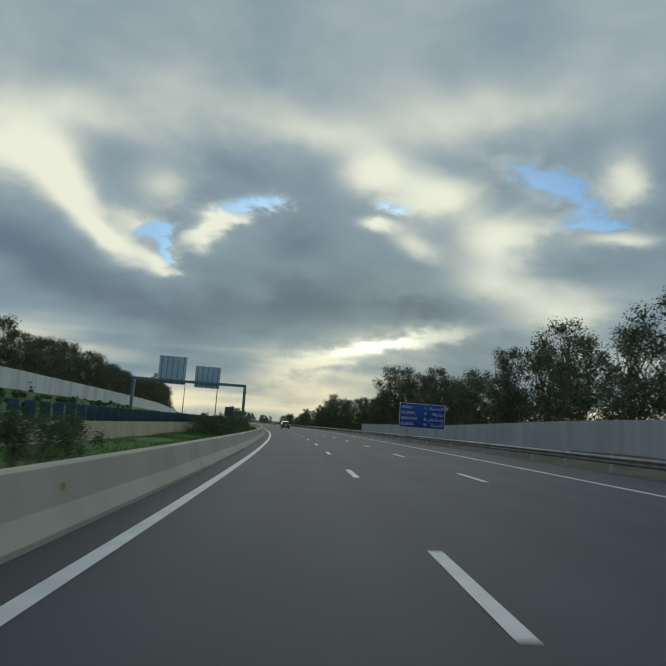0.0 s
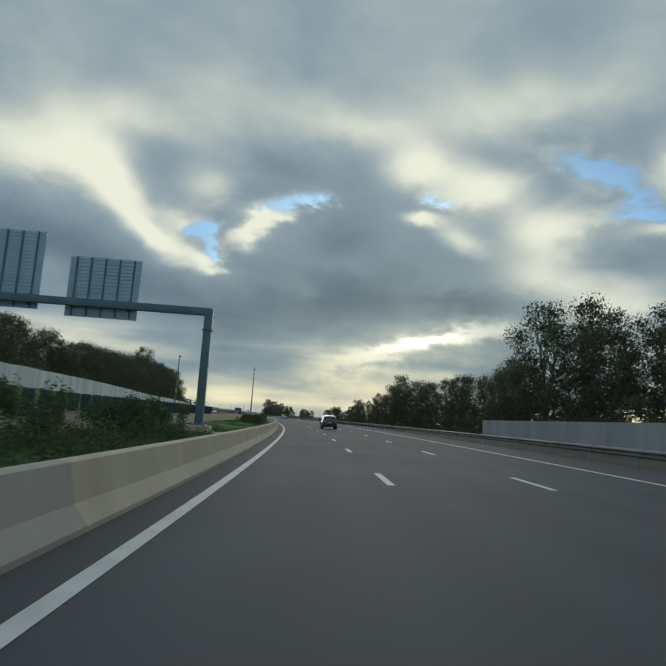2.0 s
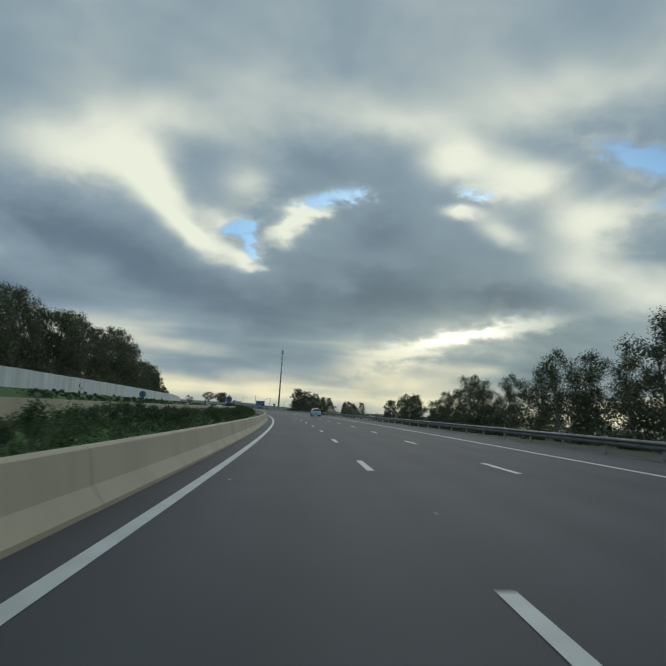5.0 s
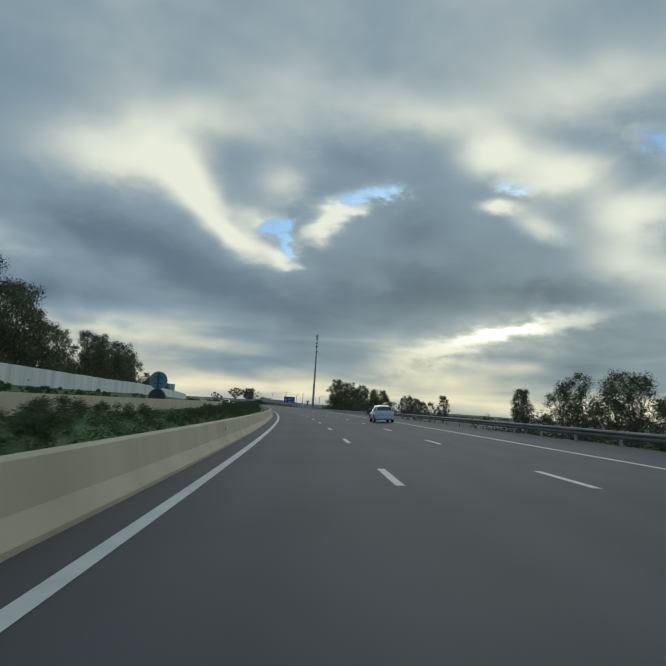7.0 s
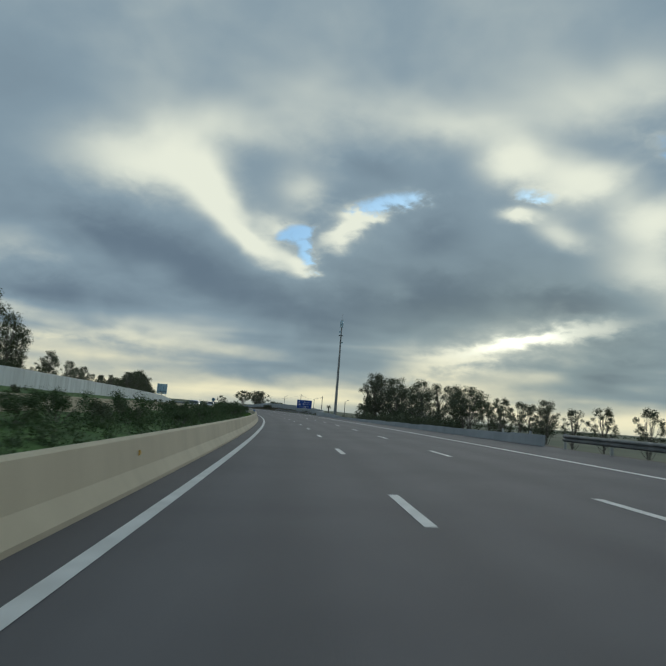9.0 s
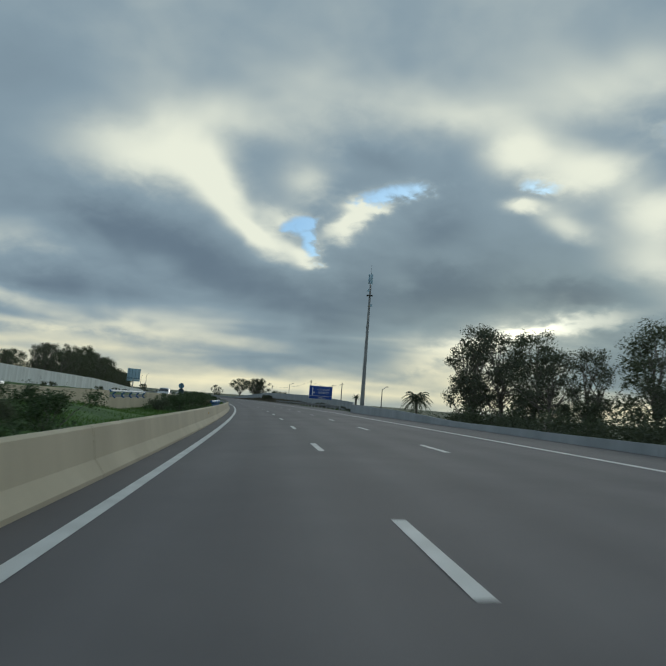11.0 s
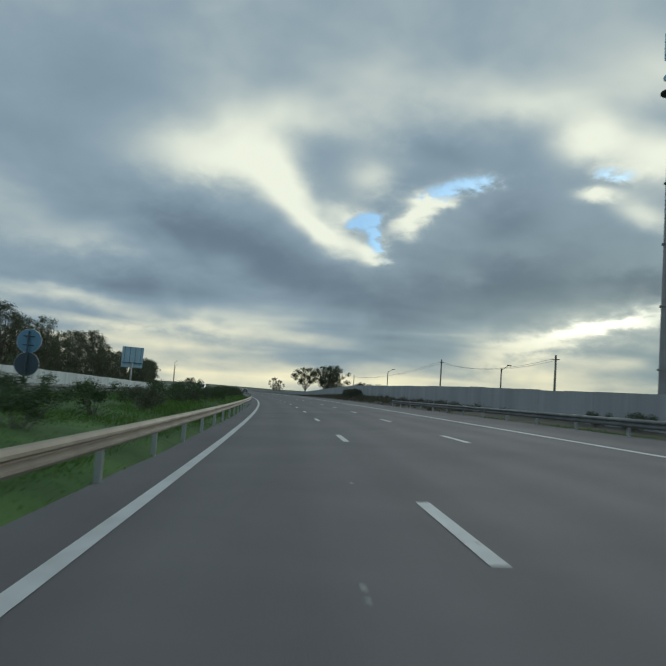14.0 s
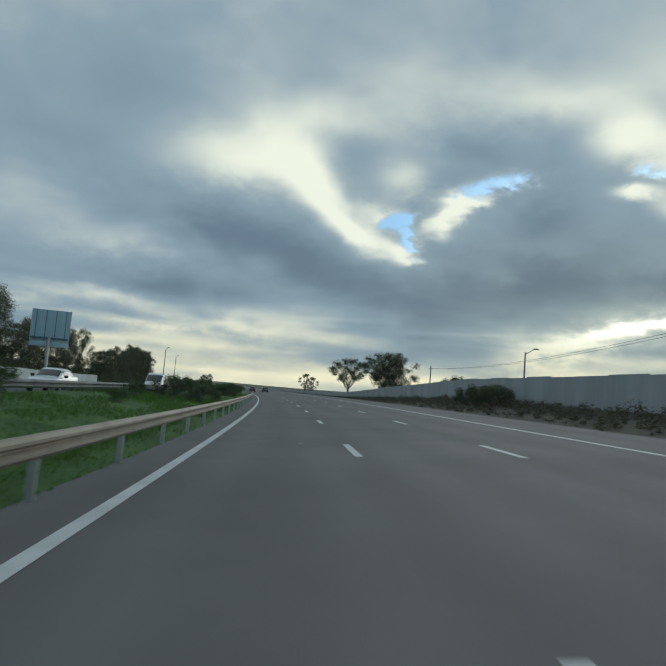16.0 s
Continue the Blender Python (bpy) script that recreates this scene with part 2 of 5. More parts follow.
def foliage(name, a, b, through=0.25):
    """Leaves: each one a little different, some light passes through them."""
    mat = bpy.data.materials.new(name)
    mat.use_nodes = True
    mat.node_tree.nodes.clear()
    N = Net(mat.node_tree)
    geo = N.n("ShaderNodeNewGeometry")
    col = N.mix(geo.outputs["Random Per Island"], a, b)
    d = N.n("ShaderNodeBsdfPrincipled")
    N.link(col, d.inputs["Base Color"])
    d.inputs["Roughness"].default_value = 0.6
    tr = N.n("ShaderNodeBsdfTranslucent")
    N.link(col, tr.inputs[0])
    mx = N.n("ShaderNodeMixShader")
    mx.inputs[0].default_value = through
    N.link(d.outputs[0], mx.inputs[1])
    N.link(tr.outputs[0], mx.inputs[2])
    N.link(mx.outputs[0], N.n("ShaderNodeOutputMaterial").inputs[0])
    return mat


M_ASPHALT = surface("asphalt", (0.075, 0.075, 0.080), (0.105, 0.105, 0.108), 0.75, 0.18, 60.0, 0.5, spread=0.5, speck=(0.16, 0.16, 0.165))
# tree shade is put into the tone at first, open daylight further on, with polished wheel tracks and oil between them;
# the map is in metres across and along
_N = Net(M_ASPHALT.node_tree)
_b = next(n for n in M_ASPHALT.node_tree.nodes if n.type == "BSDF_PRINCIPLED")
_col = _b.inputs["Base Color"].links[0].from_socket
_p = _N.n("ShaderNodeSeparateXYZ")
_N.link(_N.n("ShaderNodeUVMap", uv_map="road").outputs[0], _p.inputs[0])
_across, _along = _p.outputs[0], _p.outputs[1]
_lay = _N.n("ShaderNodeCombineXYZ")
_N.put(_lay.inputs[0], _across)
_N.put(_lay.inputs[1], _N.m("MULTIPLY", _along, 0.035))
_drag = _N.noise(_lay.outputs[0], 1.6, 5.0, 0.6)
_wave = _N.m("COSINE", _N.m("MULTIPLY", _N.m("SUBTRACT", _across, 0.107), 4 * math.pi / 3.5))
_tracks = _N.m("MULTIPLY", _N.m("ADD", _wave, _N.m("MULTIPLY", _N.m("SUBTRACT", _drag, 0.5), 3.0)), 0.075)
_mul = _N.n("ShaderNodeMix", data_type="RGBA", blend_type="MULTIPLY")
_mul.inputs[0].default_value = 1.0
_N.link(_col, _mul.inputs[6])
# painted light: shaded, bluish tint to begin with, bright warm tint in the open
_N.link(_N.mix(_N.ramp(_along, 130.0, 480.0), (0.60, 0.64, 0.72), (1.56, 1.43, 1.38)), _mul.inputs[7])
_tone = _N.n("ShaderNodeHueSaturation")
_N.link(_N.m("SUBTRACT", 1.0, _tracks), _tone.inputs["Value"])
_N.link(_mul.outputs[2], _tone.inputs["Color"])
_N.link(_tone.outputs[0], _b.inputs["Base Color"])
M_SHOULDER = surface("shoulder_asphalt", (0.07, 0.07, 0.07), (0.12, 0.115, 0.105), 0.85, 0.5, 40.0, 0.5)
M_PAINT = surface("road_paint", (0.55, 0.55, 0.53), (0.72, 0.72, 0.70), 0.6, 1.5, 60.0, 0.2)
# the barrier's concrete with shade put into its colour, for the first bays
M_SHADECONCRETE = surface("shaded_barrier_concrete", (0.36, 0.335, 0.28), (0.48, 0.45, 0.385), 0.85, 0.5, 30.0, 0.3, streak=True, spread=0.62)
M_CONCRETE = surface("barrier_concrete", (0.47, 0.405, 0.285), (0.62, 0.54, 0.39), 0.85, 0.5, 30.0, 0.3, streak=True, spread=0.62)
M_GREYWALL = surface("grey_wall", (0.34, 0.36, 0.38), (0.46, 0.48, 0.50), 0.85, 0.5, 25.0, 0.25, streak=True, vary=0.06)
M_WHITEWALL = surface("white_wall", (0.57, 0.59, 0.58), (0.82, 0.85, 0.85), 0.85, 0.8, 25.0, 0.25, streak=True, vary=0.06)
M_SOIL = surface("soil", (0.058, 0.054, 0.038), (0.118, 0.105, 0.072), 0.95, 0.5, 12.0, 0.8)
M_GRASS = surface("grass_ground", (0.036, 0.086, 0.016), (0.096, 0.180, 0.036), 0.95, 0.55, 9.0, 1.0)
M_FARLAND = surface("far_land", (0.068, 0.088, 0.044), (0.140, 0.150, 0.090), 0.95, 0.02, 0.3, 0.0)
M_STEEL = surface("galvanised_steel", (0.42, 0.43, 0.44), (0.58, 0.59, 0.60), 0.45, 1.2, 30.0, 0.1, metal=0.8)
M_DULL = surface("weathered_zinc", (0.15, 0.155, 0.155), (0.27, 0.275, 0.27), 0.6, 1.2, 30.0, 0.1, metal=0.45)
M_RUSTY = surface("dull_rail_steel", (0.29, 0.25, 0.185), (0.42, 0.37, 0.28), 0.6, 1.0, 30.0, 0.15, metal=0.3)

# ---- structure ----
def mesh_of(name, verts, faces, mats, index=None, smooth=False):
    me = bpy.data.meshes.new(name)
    me.from_pydata([tuple(v) for v in verts], [], faces)
    for m in mats if isinstance(mats, (list, tuple)) else [mats]:
        me.materials.append(m)
    if index is not None:
        me.polygons.foreach_set("material_index", index)
    if smooth:
        me.polygons.foreach_set("use_smooth", [True] * len(me.polygons))
    me.update()
    return me


def sheet(rows, close=False):
    """Faces between rows of equally many points."""
    n = len(rows[0])
    verts = [p for r in rows for p in r]
    faces = []
    for i in range(len(rows) - 1):
        for j in range(n if close else n - 1):
            k = (j + 1) % n
            faces.append((i * n + j, i * n + k, (i + 1) * n + k, (i + 1) * n + j))
    return verts, faces


def along(s0, s1, step, profile):
    """A bar swept along the road: profile(s) gives the (lat, z) points of its closed section."""
    count = max(1, int(math.ceil((s1 - s0) / step)))
    rows = []
    for i in range(count + 1):
        s = s0 + (s1 - s0) * i / count
        rows.append([at(s, la, z) for la, z in profile(s)])
    verts, faces = sheet(rows, True)
    n = len(rows[0])
    faces.append(tuple(range(n)))
    faces.append(tuple(reversed(range(len(verts) - n, len(verts)))))
    return verts, faces


def part(name, me, parent, label=""):
    ob = new(name, me)
    ob.parent = parent
    return tagged(ob, label) if label else ob


def thing(name, label, category, m=None, group="", kind=""):
    ob = new(name)
    ob.empty_display_size = 0.3
    if m is not None:
        ob.matrix_basis = m
    return tagged(ob, label, category, group, kind)


def lerp(s, rows):
    return float(np.interp(s, [r[0] for r in rows], [r[1] for r in rows]))


WALL_FOOT = [(-160, 1.0), (43, 0.9), (75, 0.45), (200, 0.3), (415, -1.0), (440, -1.05), (459, -0.45), (478, 0.15), (545, 1.4), (597, 1.85), (613, 1.95), (650, 1.2), (701, -0.28), (1400, -0.8)]      # right wall, lat -19
KERB_FOOT = [(-160, 0.05), (0, 0.08), (24, 0.12), (60, 0.18), (125, 0.42), (295, 0.63), (404, 0.71), (413, 0.12), (429, 0.12), (438, 0.73), (460, 0.74), (560, 0.66), (600, 0.50), (650, 0.25), (1400, 0.0)]      # foot of the other carriageway's wall, lat 8.5
WHITE_FOOT = [(-160, 2.8), (0, 2.8), (59, 2.75), (158, 2.15), (188, 1.68), (331, 1.46), (356, 1.58), (493, 0.9), (543, 0.1), (613, -0.45), (640, -0.6), (1400, -0.6)]
OPP_Z = [(-160, 0.25), (500, 0.30), (600, 0.05), (640, -0.1), (1400, -0.2)]      # surface of the other carriageway      # left wall, lat 26


def land_z(s, lat):
    """The lie of the land across the road."""
    e = tilt(s)
    rows = [(-90, -1.5), (-70, lerp(s, WALL_FOOT) + 0.2), (-19, lerp(s, WALL_FOOT)), (-13.5, 12.2 * e - 0.05), (-12.4, 12.4 * e - 0.06), (-11.4, 11.4 * e - 0.15), (2.6, -2.6 * e - 0.15), (3.1, -0.08), (5.0, 0.3 * lerp(s, KERB_FOOT)),
            (8.3, lerp(s, KERB_FOOT)), (9.0, lerp(s, OPP_Z) - 0.12), (20.6, lerp(s, OPP_Z) - 0.12), (22.0, lerp(s, OPP_Z) + 0.1), (25.8, lerp(s, WHITE_FOOT)), (32, lerp(s, WHITE_FOOT) + 0.6), (75, lerp(s, WHITE_FOOT) + 1.5), (95, -1.5)]
    return lerp(lat, rows)


# ground: the verges and banks, and one plain that runs on to the horizon
lats = [-90, -80, -70, -55, -40, -30, -25, -19, -17, -15, -13.5, -12.4, -11.4, 2.6, 3.1, 4, 5, 6, 7, 8.3, 9, 14, 20.6, 22, 24, 25.8, 29, 32, 45, 60, 75, 95]
rows = []
for s in np.arange(-150, 1300, 4.0):
    row = []
    for la in lats:
        p = at(s, la)
        bumpy = 0.0 if -12 < la < 3 else 0.12 * noise.noise(Vector((p.x * 0.35, p.y * 0.35, 0.0)))
        row.append((p.x, p.y, land_z(s, la) + bumpy))
    rows.append(row)
verts, faces = sheet(rows)
faces = [tuple(reversed(f)) for f in faces]
base = len(verts)
rings = [(r, k * math.tau / 96) for r in (0.1, 300, 900, 1800, 3000, 4400) for k in range(96)]
for r, a in rings:
    far = max(0.0, r - 800) / 1000
    x, y = r * math.cos(a), 400 + r * math.sin(a)
    verts.append((x, y, -1.2 + far * far * 1.1 * (1.2 + noise.noise(Vector((x * 0.0012, y * 0.0012, 3.0))))))
for i in range(5):
    for k in range(96):
        faces.append((base + i * 96 + k, base + i * 96 + (k + 1) % 96, base + (i + 1) * 96 + (k + 1) % 96, base + (i + 1) * 96 + k))
ground = new("ground", mesh_of("ground", verts, faces, M_GRASS, smooth=True))
ground.data.materials.append(M_FARLAND)
for f in ground.data.polygons[len(faces) - 5 * 96:]:
    f.material_index = 1
# bare brown earth on the verge and bank below the right-hand wall
ground.data.materials.append(M_SOIL)
for i in range(len(rows) - 1):
    for j in range(12):
        ground.data.polygons[i * (len(lats) - 1) + j].material_index = 2 if j > 6 else 1
tagged(ground, "green grass and bare soil verges running out to low hills", "ground", kind="structure")

# the carriageway that the camera drives on
LINE_L, LANE = 1.857, 3.5
DASH_1, DASH_2, LINE_R = LINE_L - LANE, LINE_L - 2 * LANE, LINE_L - 3 * LANE
rows = [[at(s, la, road_z(s, la)) for la in (3.0, 1.9, 0.0, -1.7, -5.2, -8.7, -10.2, -11.9)] for s in np.arange(-150, 1290, 4.0)]
verts, faces = sheet(rows)
road = new("road", mesh_of("road", verts, [tuple(reversed(f)) for f in faces], M_ASPHALT, smooth=True))
ACROSS = (3.0, 1.9, 0.0, -1.7, -5.2, -8.7, -10.2, -11.9)
_uv = road.data.uv_layers.new(name="road").data
for loop in road.data.loops:
    _uv[loop.index].uv = (ACROSS[loop.vertex_index % 8], -150.0 + 4.0 * (loop.vertex_index // 8))
tagged(road, "grey asphalt motorway carriageway with three lanes in a left bend", "road", kind="structure")


def stripe(s0, s1, lat, width, lift=0.006):
    count = max(1, int((s1 - s0) / 3.0))
    rows = []
    for i in range(count + 1):
        s = s0 + (s1 - s0) * i / count
        rows.append([at(s, la, road_z(s, la) + lift) for la in (lat + width / 2, lat - width / 2)])
    v, f = sheet(rows)
    return v, [tuple(reversed(q)) for q in f]


for lat, label in ((LINE_L, "white solid edge line beside the concrete barrier"), (LINE_R, "white solid edge line along the hard shoulder")):
    ob = new("edge_line", mesh_of("edge_line", *stripe(-140, 1200, lat, 0.20), M_PAINT))
    tagged(ob, label, "road marking", kind="structure")
for lat in (DASH_1, DASH_2):
    marks = tagged(new("lane_marking"), "white dashed lane line on asphalt", "road marking", kind="structure")
    for k in range(-9, 62):
        c = 18.856 + 13 * k
        part("dash", mesh_of("dash", *stripe(c - 1.5, c + 1.5, lat, 0.17), M_PAINT), marks)

# the other carriageway
rows = [[at(s, la, lerp(s, OPP_Z)) for la in (20.8, 15.0, lerp(s, [(470, 8.8), (498, 12.3), (525, 12.3), (570, 9.6), (620, 8.8)]))] for s in np.arange(-150, 1290, 6.0)]
verts, faces = sheet(rows)
tagged(new("opposite_road", mesh_of("opposite_road", verts, [tuple(reversed(f)) for f in faces], M_SHOULDER, smooth=True)), "asphalt carriageway of the oncoming traffic", "road", kind="structure")


# concrete barrier on the median side, cast in long bays
def barrier_profile(s):
    z = road_z(s, 2.55)
    top = 0.69 - 0.42 * max(0.0, (s - 463.6) / 2.4)      # the last bay is ramped down behind the steel rail
    return [(2.55, z - 0.2), (2.55, z + 0.07), (2.72, z + 0.30), (2.81, top - 0.025), (2.86, top), (2.98, top), (3.03, top - 0.025), (3.12, z + 0.30), (3.28, z + 0.07), (3.28, z - 0.2)]


barrier = tagged(new("concrete_barrier"), "cream concrete safety barrier with tapered foot along the median", "barrier", kind="structure")
for i in range(24):
    s0 = -158 + 26 * i
    part("barrier_bay", mesh_of("barrier_bay", *along(s0 + 0.015, s0 + 25.985, 2.6 if i < 23 else 0.6, barrier_profile), M_SHADECONCRETE if i < 9 else M_CONCRETE), barrier)


KERB_TOP = [(-160, 0.86), (22, 0.89), (60, 0.93), (120, 1.09), (145, 1.12), (295, 1.23), (452, 1.19), (520, 1.12)]


# low wall of the other carriageway
def kerb_profile(s):
    foot = lerp(s, KERB_FOOT)
    top = lerp(s, KERB_TOP) if not low_bay else 0.80
    return [(8.35, foot - 0.5), (8.42, top), (8.62, top), (8.7, foot - 0.5)]


kerb = tagged(new("median_wall"), "pale concrete wall edging the oncoming carriageway above the grass", "wall", kind="structure")
# a lower stretch over the culvert carries a rail instead
low_bay = False
edges = [-150 + 26 * i for i in range(22)] + [414, 427, 448, 474]
for s0, s1 in zip(edges, edges[1:]):
    low_bay = s0 == 414
    part("wall_bay", mesh_of("wall_bay", *along(s0 + 0.012, s1 - 0.012, (s1 - s0) / 6, kerb_profile), M_CONCRETE), kerb)


# walls of upright panels
def panel_wall(name, label, s0, s1, width, lat, foot, top, mat, thick=0.16, step=0.0):
    """lat(s), foot(s) and top(s) in metres; step: how unevenly the panels' tops stand."""
    wall = tagged(new(name), label, "wall", kind="structure")
    pick = random.Random(int(s0) + 77)
    for i in range(int((s1 - s0) / width)):
        a, b, up = s0 + width * i + 0.012, s0 + width * (i + 1) - 0.012, step * (pick.random() - 0.5)
        f = lambda s: [(lat(s), foot(s)), (lat(s), top(s) + up), (lat(s) + thick, top(s) + up), (lat(s) + thick, foot(s))]
        part("panel", mesh_of("panel", *along(a, b, 50.0, f), mat), wall)
    return wall


NEAR_LAT = [(338, -11.9), (372, -11.25), (450, -11.4), (485, -18.5), (500, -19.0)]
NEAR_TOP = [(338, 1.12), (372, 1.0), (412, 0.95), (428, 1.3), (442, 1.5), (454, 1.66), (477, 1.9), (490, 2.2), (510, 2.65), (545, 3.4), (597, 3.85), (613, 3.95), (650, 3.2), (701, 1.72), (1400, 1.2)]
NEAR_FOOT = [(338, -0.3), (450, -0.3), (478, -0.5), (545, 0.8), (597, 1.25), (613, 1.35), (650, 0.6), (701, -0.88), (1400, -1.4)]
panel_wall("wall_left", "stained white precast wall below the tree bank", -60, 650, 2.5, lambda s: 26.0, lambda s: lerp(s, WHITE_FOOT) - 0.6, lambda s: lerp(s, WHITE_FOOT) + 1.85, M_WHITEWALL, step=0.05)
panel_wall("wall_right", "plain grey precast wall behind the guard rail", -60, 137, 5.0, lambda s: -19.0, lambda s: lerp(s, WALL_FOOT) - 0.6, lambda s: lerp(s, WALL_FOOT) + 2.0, M_GREYWALL)
panel_wall("wall_right", "plain grey concrete wall beside the shoulder that draws back behind a scrubby bank", 338, 1000, 4.0, lambda s: lerp(s, NEAR_LAT), lambda s: lerp(s, NEAR_FOOT), lambda s: lerp(s, NEAR_TOP), M_GREYWALL, step=0.07)


# guard rails: a W beam on posts
def guard_rail(label, s0, s1, lat, side, mat, height=0.72, spacing=4.0):
    """side: +1 when the beam faces left, -1 when it faces right."""
    rail = tagged(new("guard_rail"), label, "guard rail", kind="structure")
    wave = [(0.0, 0.31), (0.035, 0.295), (0.075, 0.25), (0.075, 0.21), (0.0, 0.165), (0.0, 0.145), (0.075, 0.10), (0.075, 0.06), (0.035, 0.015), (0.0, 0.0)]
    section = [(x, z) for x, z in wave] + [(x - 0.006, z) for x, z in reversed(wave)]
    prof = lambda s: [(lat + side * x, road_z(s, lat) + height - 0.31 + z) for x, z in section]
    bays = int((s1 - s0) / (spacing * 3))
    for i in range(bays):
        a = s0 + i * spacing * 3
        part("beam", mesh_of("beam", *along(a, a + spacing * 3 + 0.02, 4.0, prof), mat), rail)
    post = None
    for i in range(int((s1 - s0) / spacing) + 1):
        if post is None:
            bm = bmesh.new()
            bmesh.ops.create_cube(bm, size=1.0)
            bmesh.ops.scale(bm, vec=(0.10, 0.055, 1.1), verts=bm.verts)
            bmesh.ops.translate(bm, vec=(0, 0, 0.1), verts=bm.verts)
            post = bpy.data.meshes.new("post")
            bm.to_mesh(post)
            bm.free()
            post.materials.append(M_STEEL)
        s = s0 + i * spacing
        ob = part("post", post, rail)
        ob.matrix_basis = stand(s, lat - side * 0.06, road_z(s, lat))
    return rail


guard_rail("weathered steel guard rail along the grassy median", 458, 900, 2.80, -1, M_RUSTY, 0.80)
guard_rail("weathered steel guard rail beside the hard shoulder", -60, 344, -11.9, 1, M_DULL, 0.62)
guard_rail("short weathered steel guard rail below the grey wall", 462, 546, -11.9, 1, M_DULL, 0.62)
guard_rail("galvanised steel guard rail of the oncoming carriageway", 475, 900, 8.9, -1, M_DULL, 1.22)

# ---- shapes ----
def box(bm, x, y, z, w, d, h, bevel=0.0, rz=0.0):
    """A block, centred at x, y, with its foot at z."""
    made = bmesh.ops.create_cube(bm, size=1.0)["verts"]
    bmesh.ops.scale(bm, vec=(w, d, h), verts=made)
    if rz:
        bmesh.ops.rotate(bm, cent=(0, 0, 0), matrix=Matrix.Rotation(radians(rz), 3, "Z"), verts=made)
    bmesh.ops.translate(bm, vec=(x, y, z + h / 2), verts=made)
    if bevel:
        edges = list({e for v in made for e in v.link_edges})
        bmesh.ops.bevel(bm, geom=edges, offset=bevel, segments=2, affect="EDGES", profile=0.6)


def rod(bm, a, b, r0, r1=None, sides=10):
    """A tapered round bar from a to b."""
    a, b = Vector(a), Vector(b)
    r1 = r0 if r1 is None else r1
    q = (b - a).to_track_quat("Z", "Y")
    rings = []
    for p, r in ((a, r0), (b, r1)):
        rings.append([bm.verts.new(p + q @ Vector((r * math.cos(k * math.tau / sides), r * math.sin(k * math.tau / sides), 0))) for k in range(sides)])
    for k in range(sides):
        bm.faces.new((rings[0][k], rings[0][(k + 1) % sides], rings[1][(k + 1) % sides], rings[1][k]))
    bm.faces.new(list(reversed(rings[0])))
    bm.faces.new(rings[1])


def done(name, bm, mat, smooth=35.0):
    me = bpy.data.meshes.new(name)
    bmesh.ops.recalc_face_normals(bm, faces=bm.faces)
    bm.to_mesh(me)
    bm.free()
    me.materials.append(mat)
    if smooth:
        me.polygons.foreach_set("use_smooth", [True] * len(me.polygons))
        me.set_sharp_from_angle(angle=radians(smooth))
    return me


def boxed(name, mat, *blocks, bevel=0.0):
    bm = bmesh.new()
    for b in blocks:
        box(bm, *b, bevel=bevel)
    return done(name, bm, mat)


def rods(name, mat, *bars, sides=10):
    bm = bmesh.new()
    for b in bars:
        rod(bm, *b, sides=sides)
    return done(name, bm, mat)


def plain(name, colour, rough=0.5, metal=0.0, coat=0.0, glow=0.0):
    c2 = tuple(min(1.0, c * 1.12 + 0.004) for c in colour)
    mat = surface(name, colour, c2, rough, 2.0, 50.0, 0.03, metal=metal, coat=coat)
    if glow:
        node = next(n for n in mat.node_tree.nodes if n.type == "BSDF_PRINCIPLED")
        node.inputs["Emission Color"].default_value = (*colour, 1.0)
        node.inputs["Emission Strength"].default_value = glow
    return mat


M_BLUESIGN = surface("sign_blue", (0.012, 0.055, 0.30), (0.018, 0.075, 0.36), 0.42, 1.5, 30.0, 0.02)
M_SIGNWHITE = plain("sign_white", (0.74, 0.75, 0.76), 0.45)
M_SIGNBACK = surface("sign_back", (0.36, 0.52, 0.64), (0.48, 0.65, 0.76), 0.5, 1.0, 30.0, 0.05, metal=0.35)
M_SIGNRIB = plain("sign_rib", (0.10, 0.17, 0.24), 0.55, 0.3)
M_GANTRY = surface("gantry_paint", (0.10, 0.17, 0.22), (0.15, 0.23, 0.28), 0.5, 1.0, 30.0, 0.05, metal=0.2)
M_MAST = surface("mast_steel", (0.24, 0.25, 0.26), (0.34, 0.35, 0.36), 0.55, 0.6, 20.0, 0.1, metal=0.4)
M_DARK = plain("dark_metal", (0.05, 0.055, 0.06), 0.6)
M_PANEL = surface("glare_paddle", (0.012, 0.045, 0.065), (0.02, 0.06, 0.085), 0.55, 2.0, 30.0, 0.05)
M_BLUERAIL = plain("blue_rail", (0.03, 0.12, 0.30), 0.4)
M_TUBEBLUE = plain("tube_blue", (0.10, 0.24, 0.44), 0.45, 0.0, 0.2)
M_PALEBLUE = plain("pale_rail", (0.45, 0.52, 0.58), 0.4)
M_BLUEDISC = plain("disc_back", (0.14, 0.29, 0.42), 0.45, 0.3)
M_DISCDARK = plain("disc_back_dark", (0.06, 0.09, 0.11), 0.5, 0.3)
M_ORANGE = plain("reflector_orange", (0.62, 0.36, 0.03), 0.35)
M_WOODPOLE = surface("pole_concrete", (0.18, 0.17, 0.16), (0.28, 0.27, 0.25), 0.85, 1.0, 30.0, 0.2)


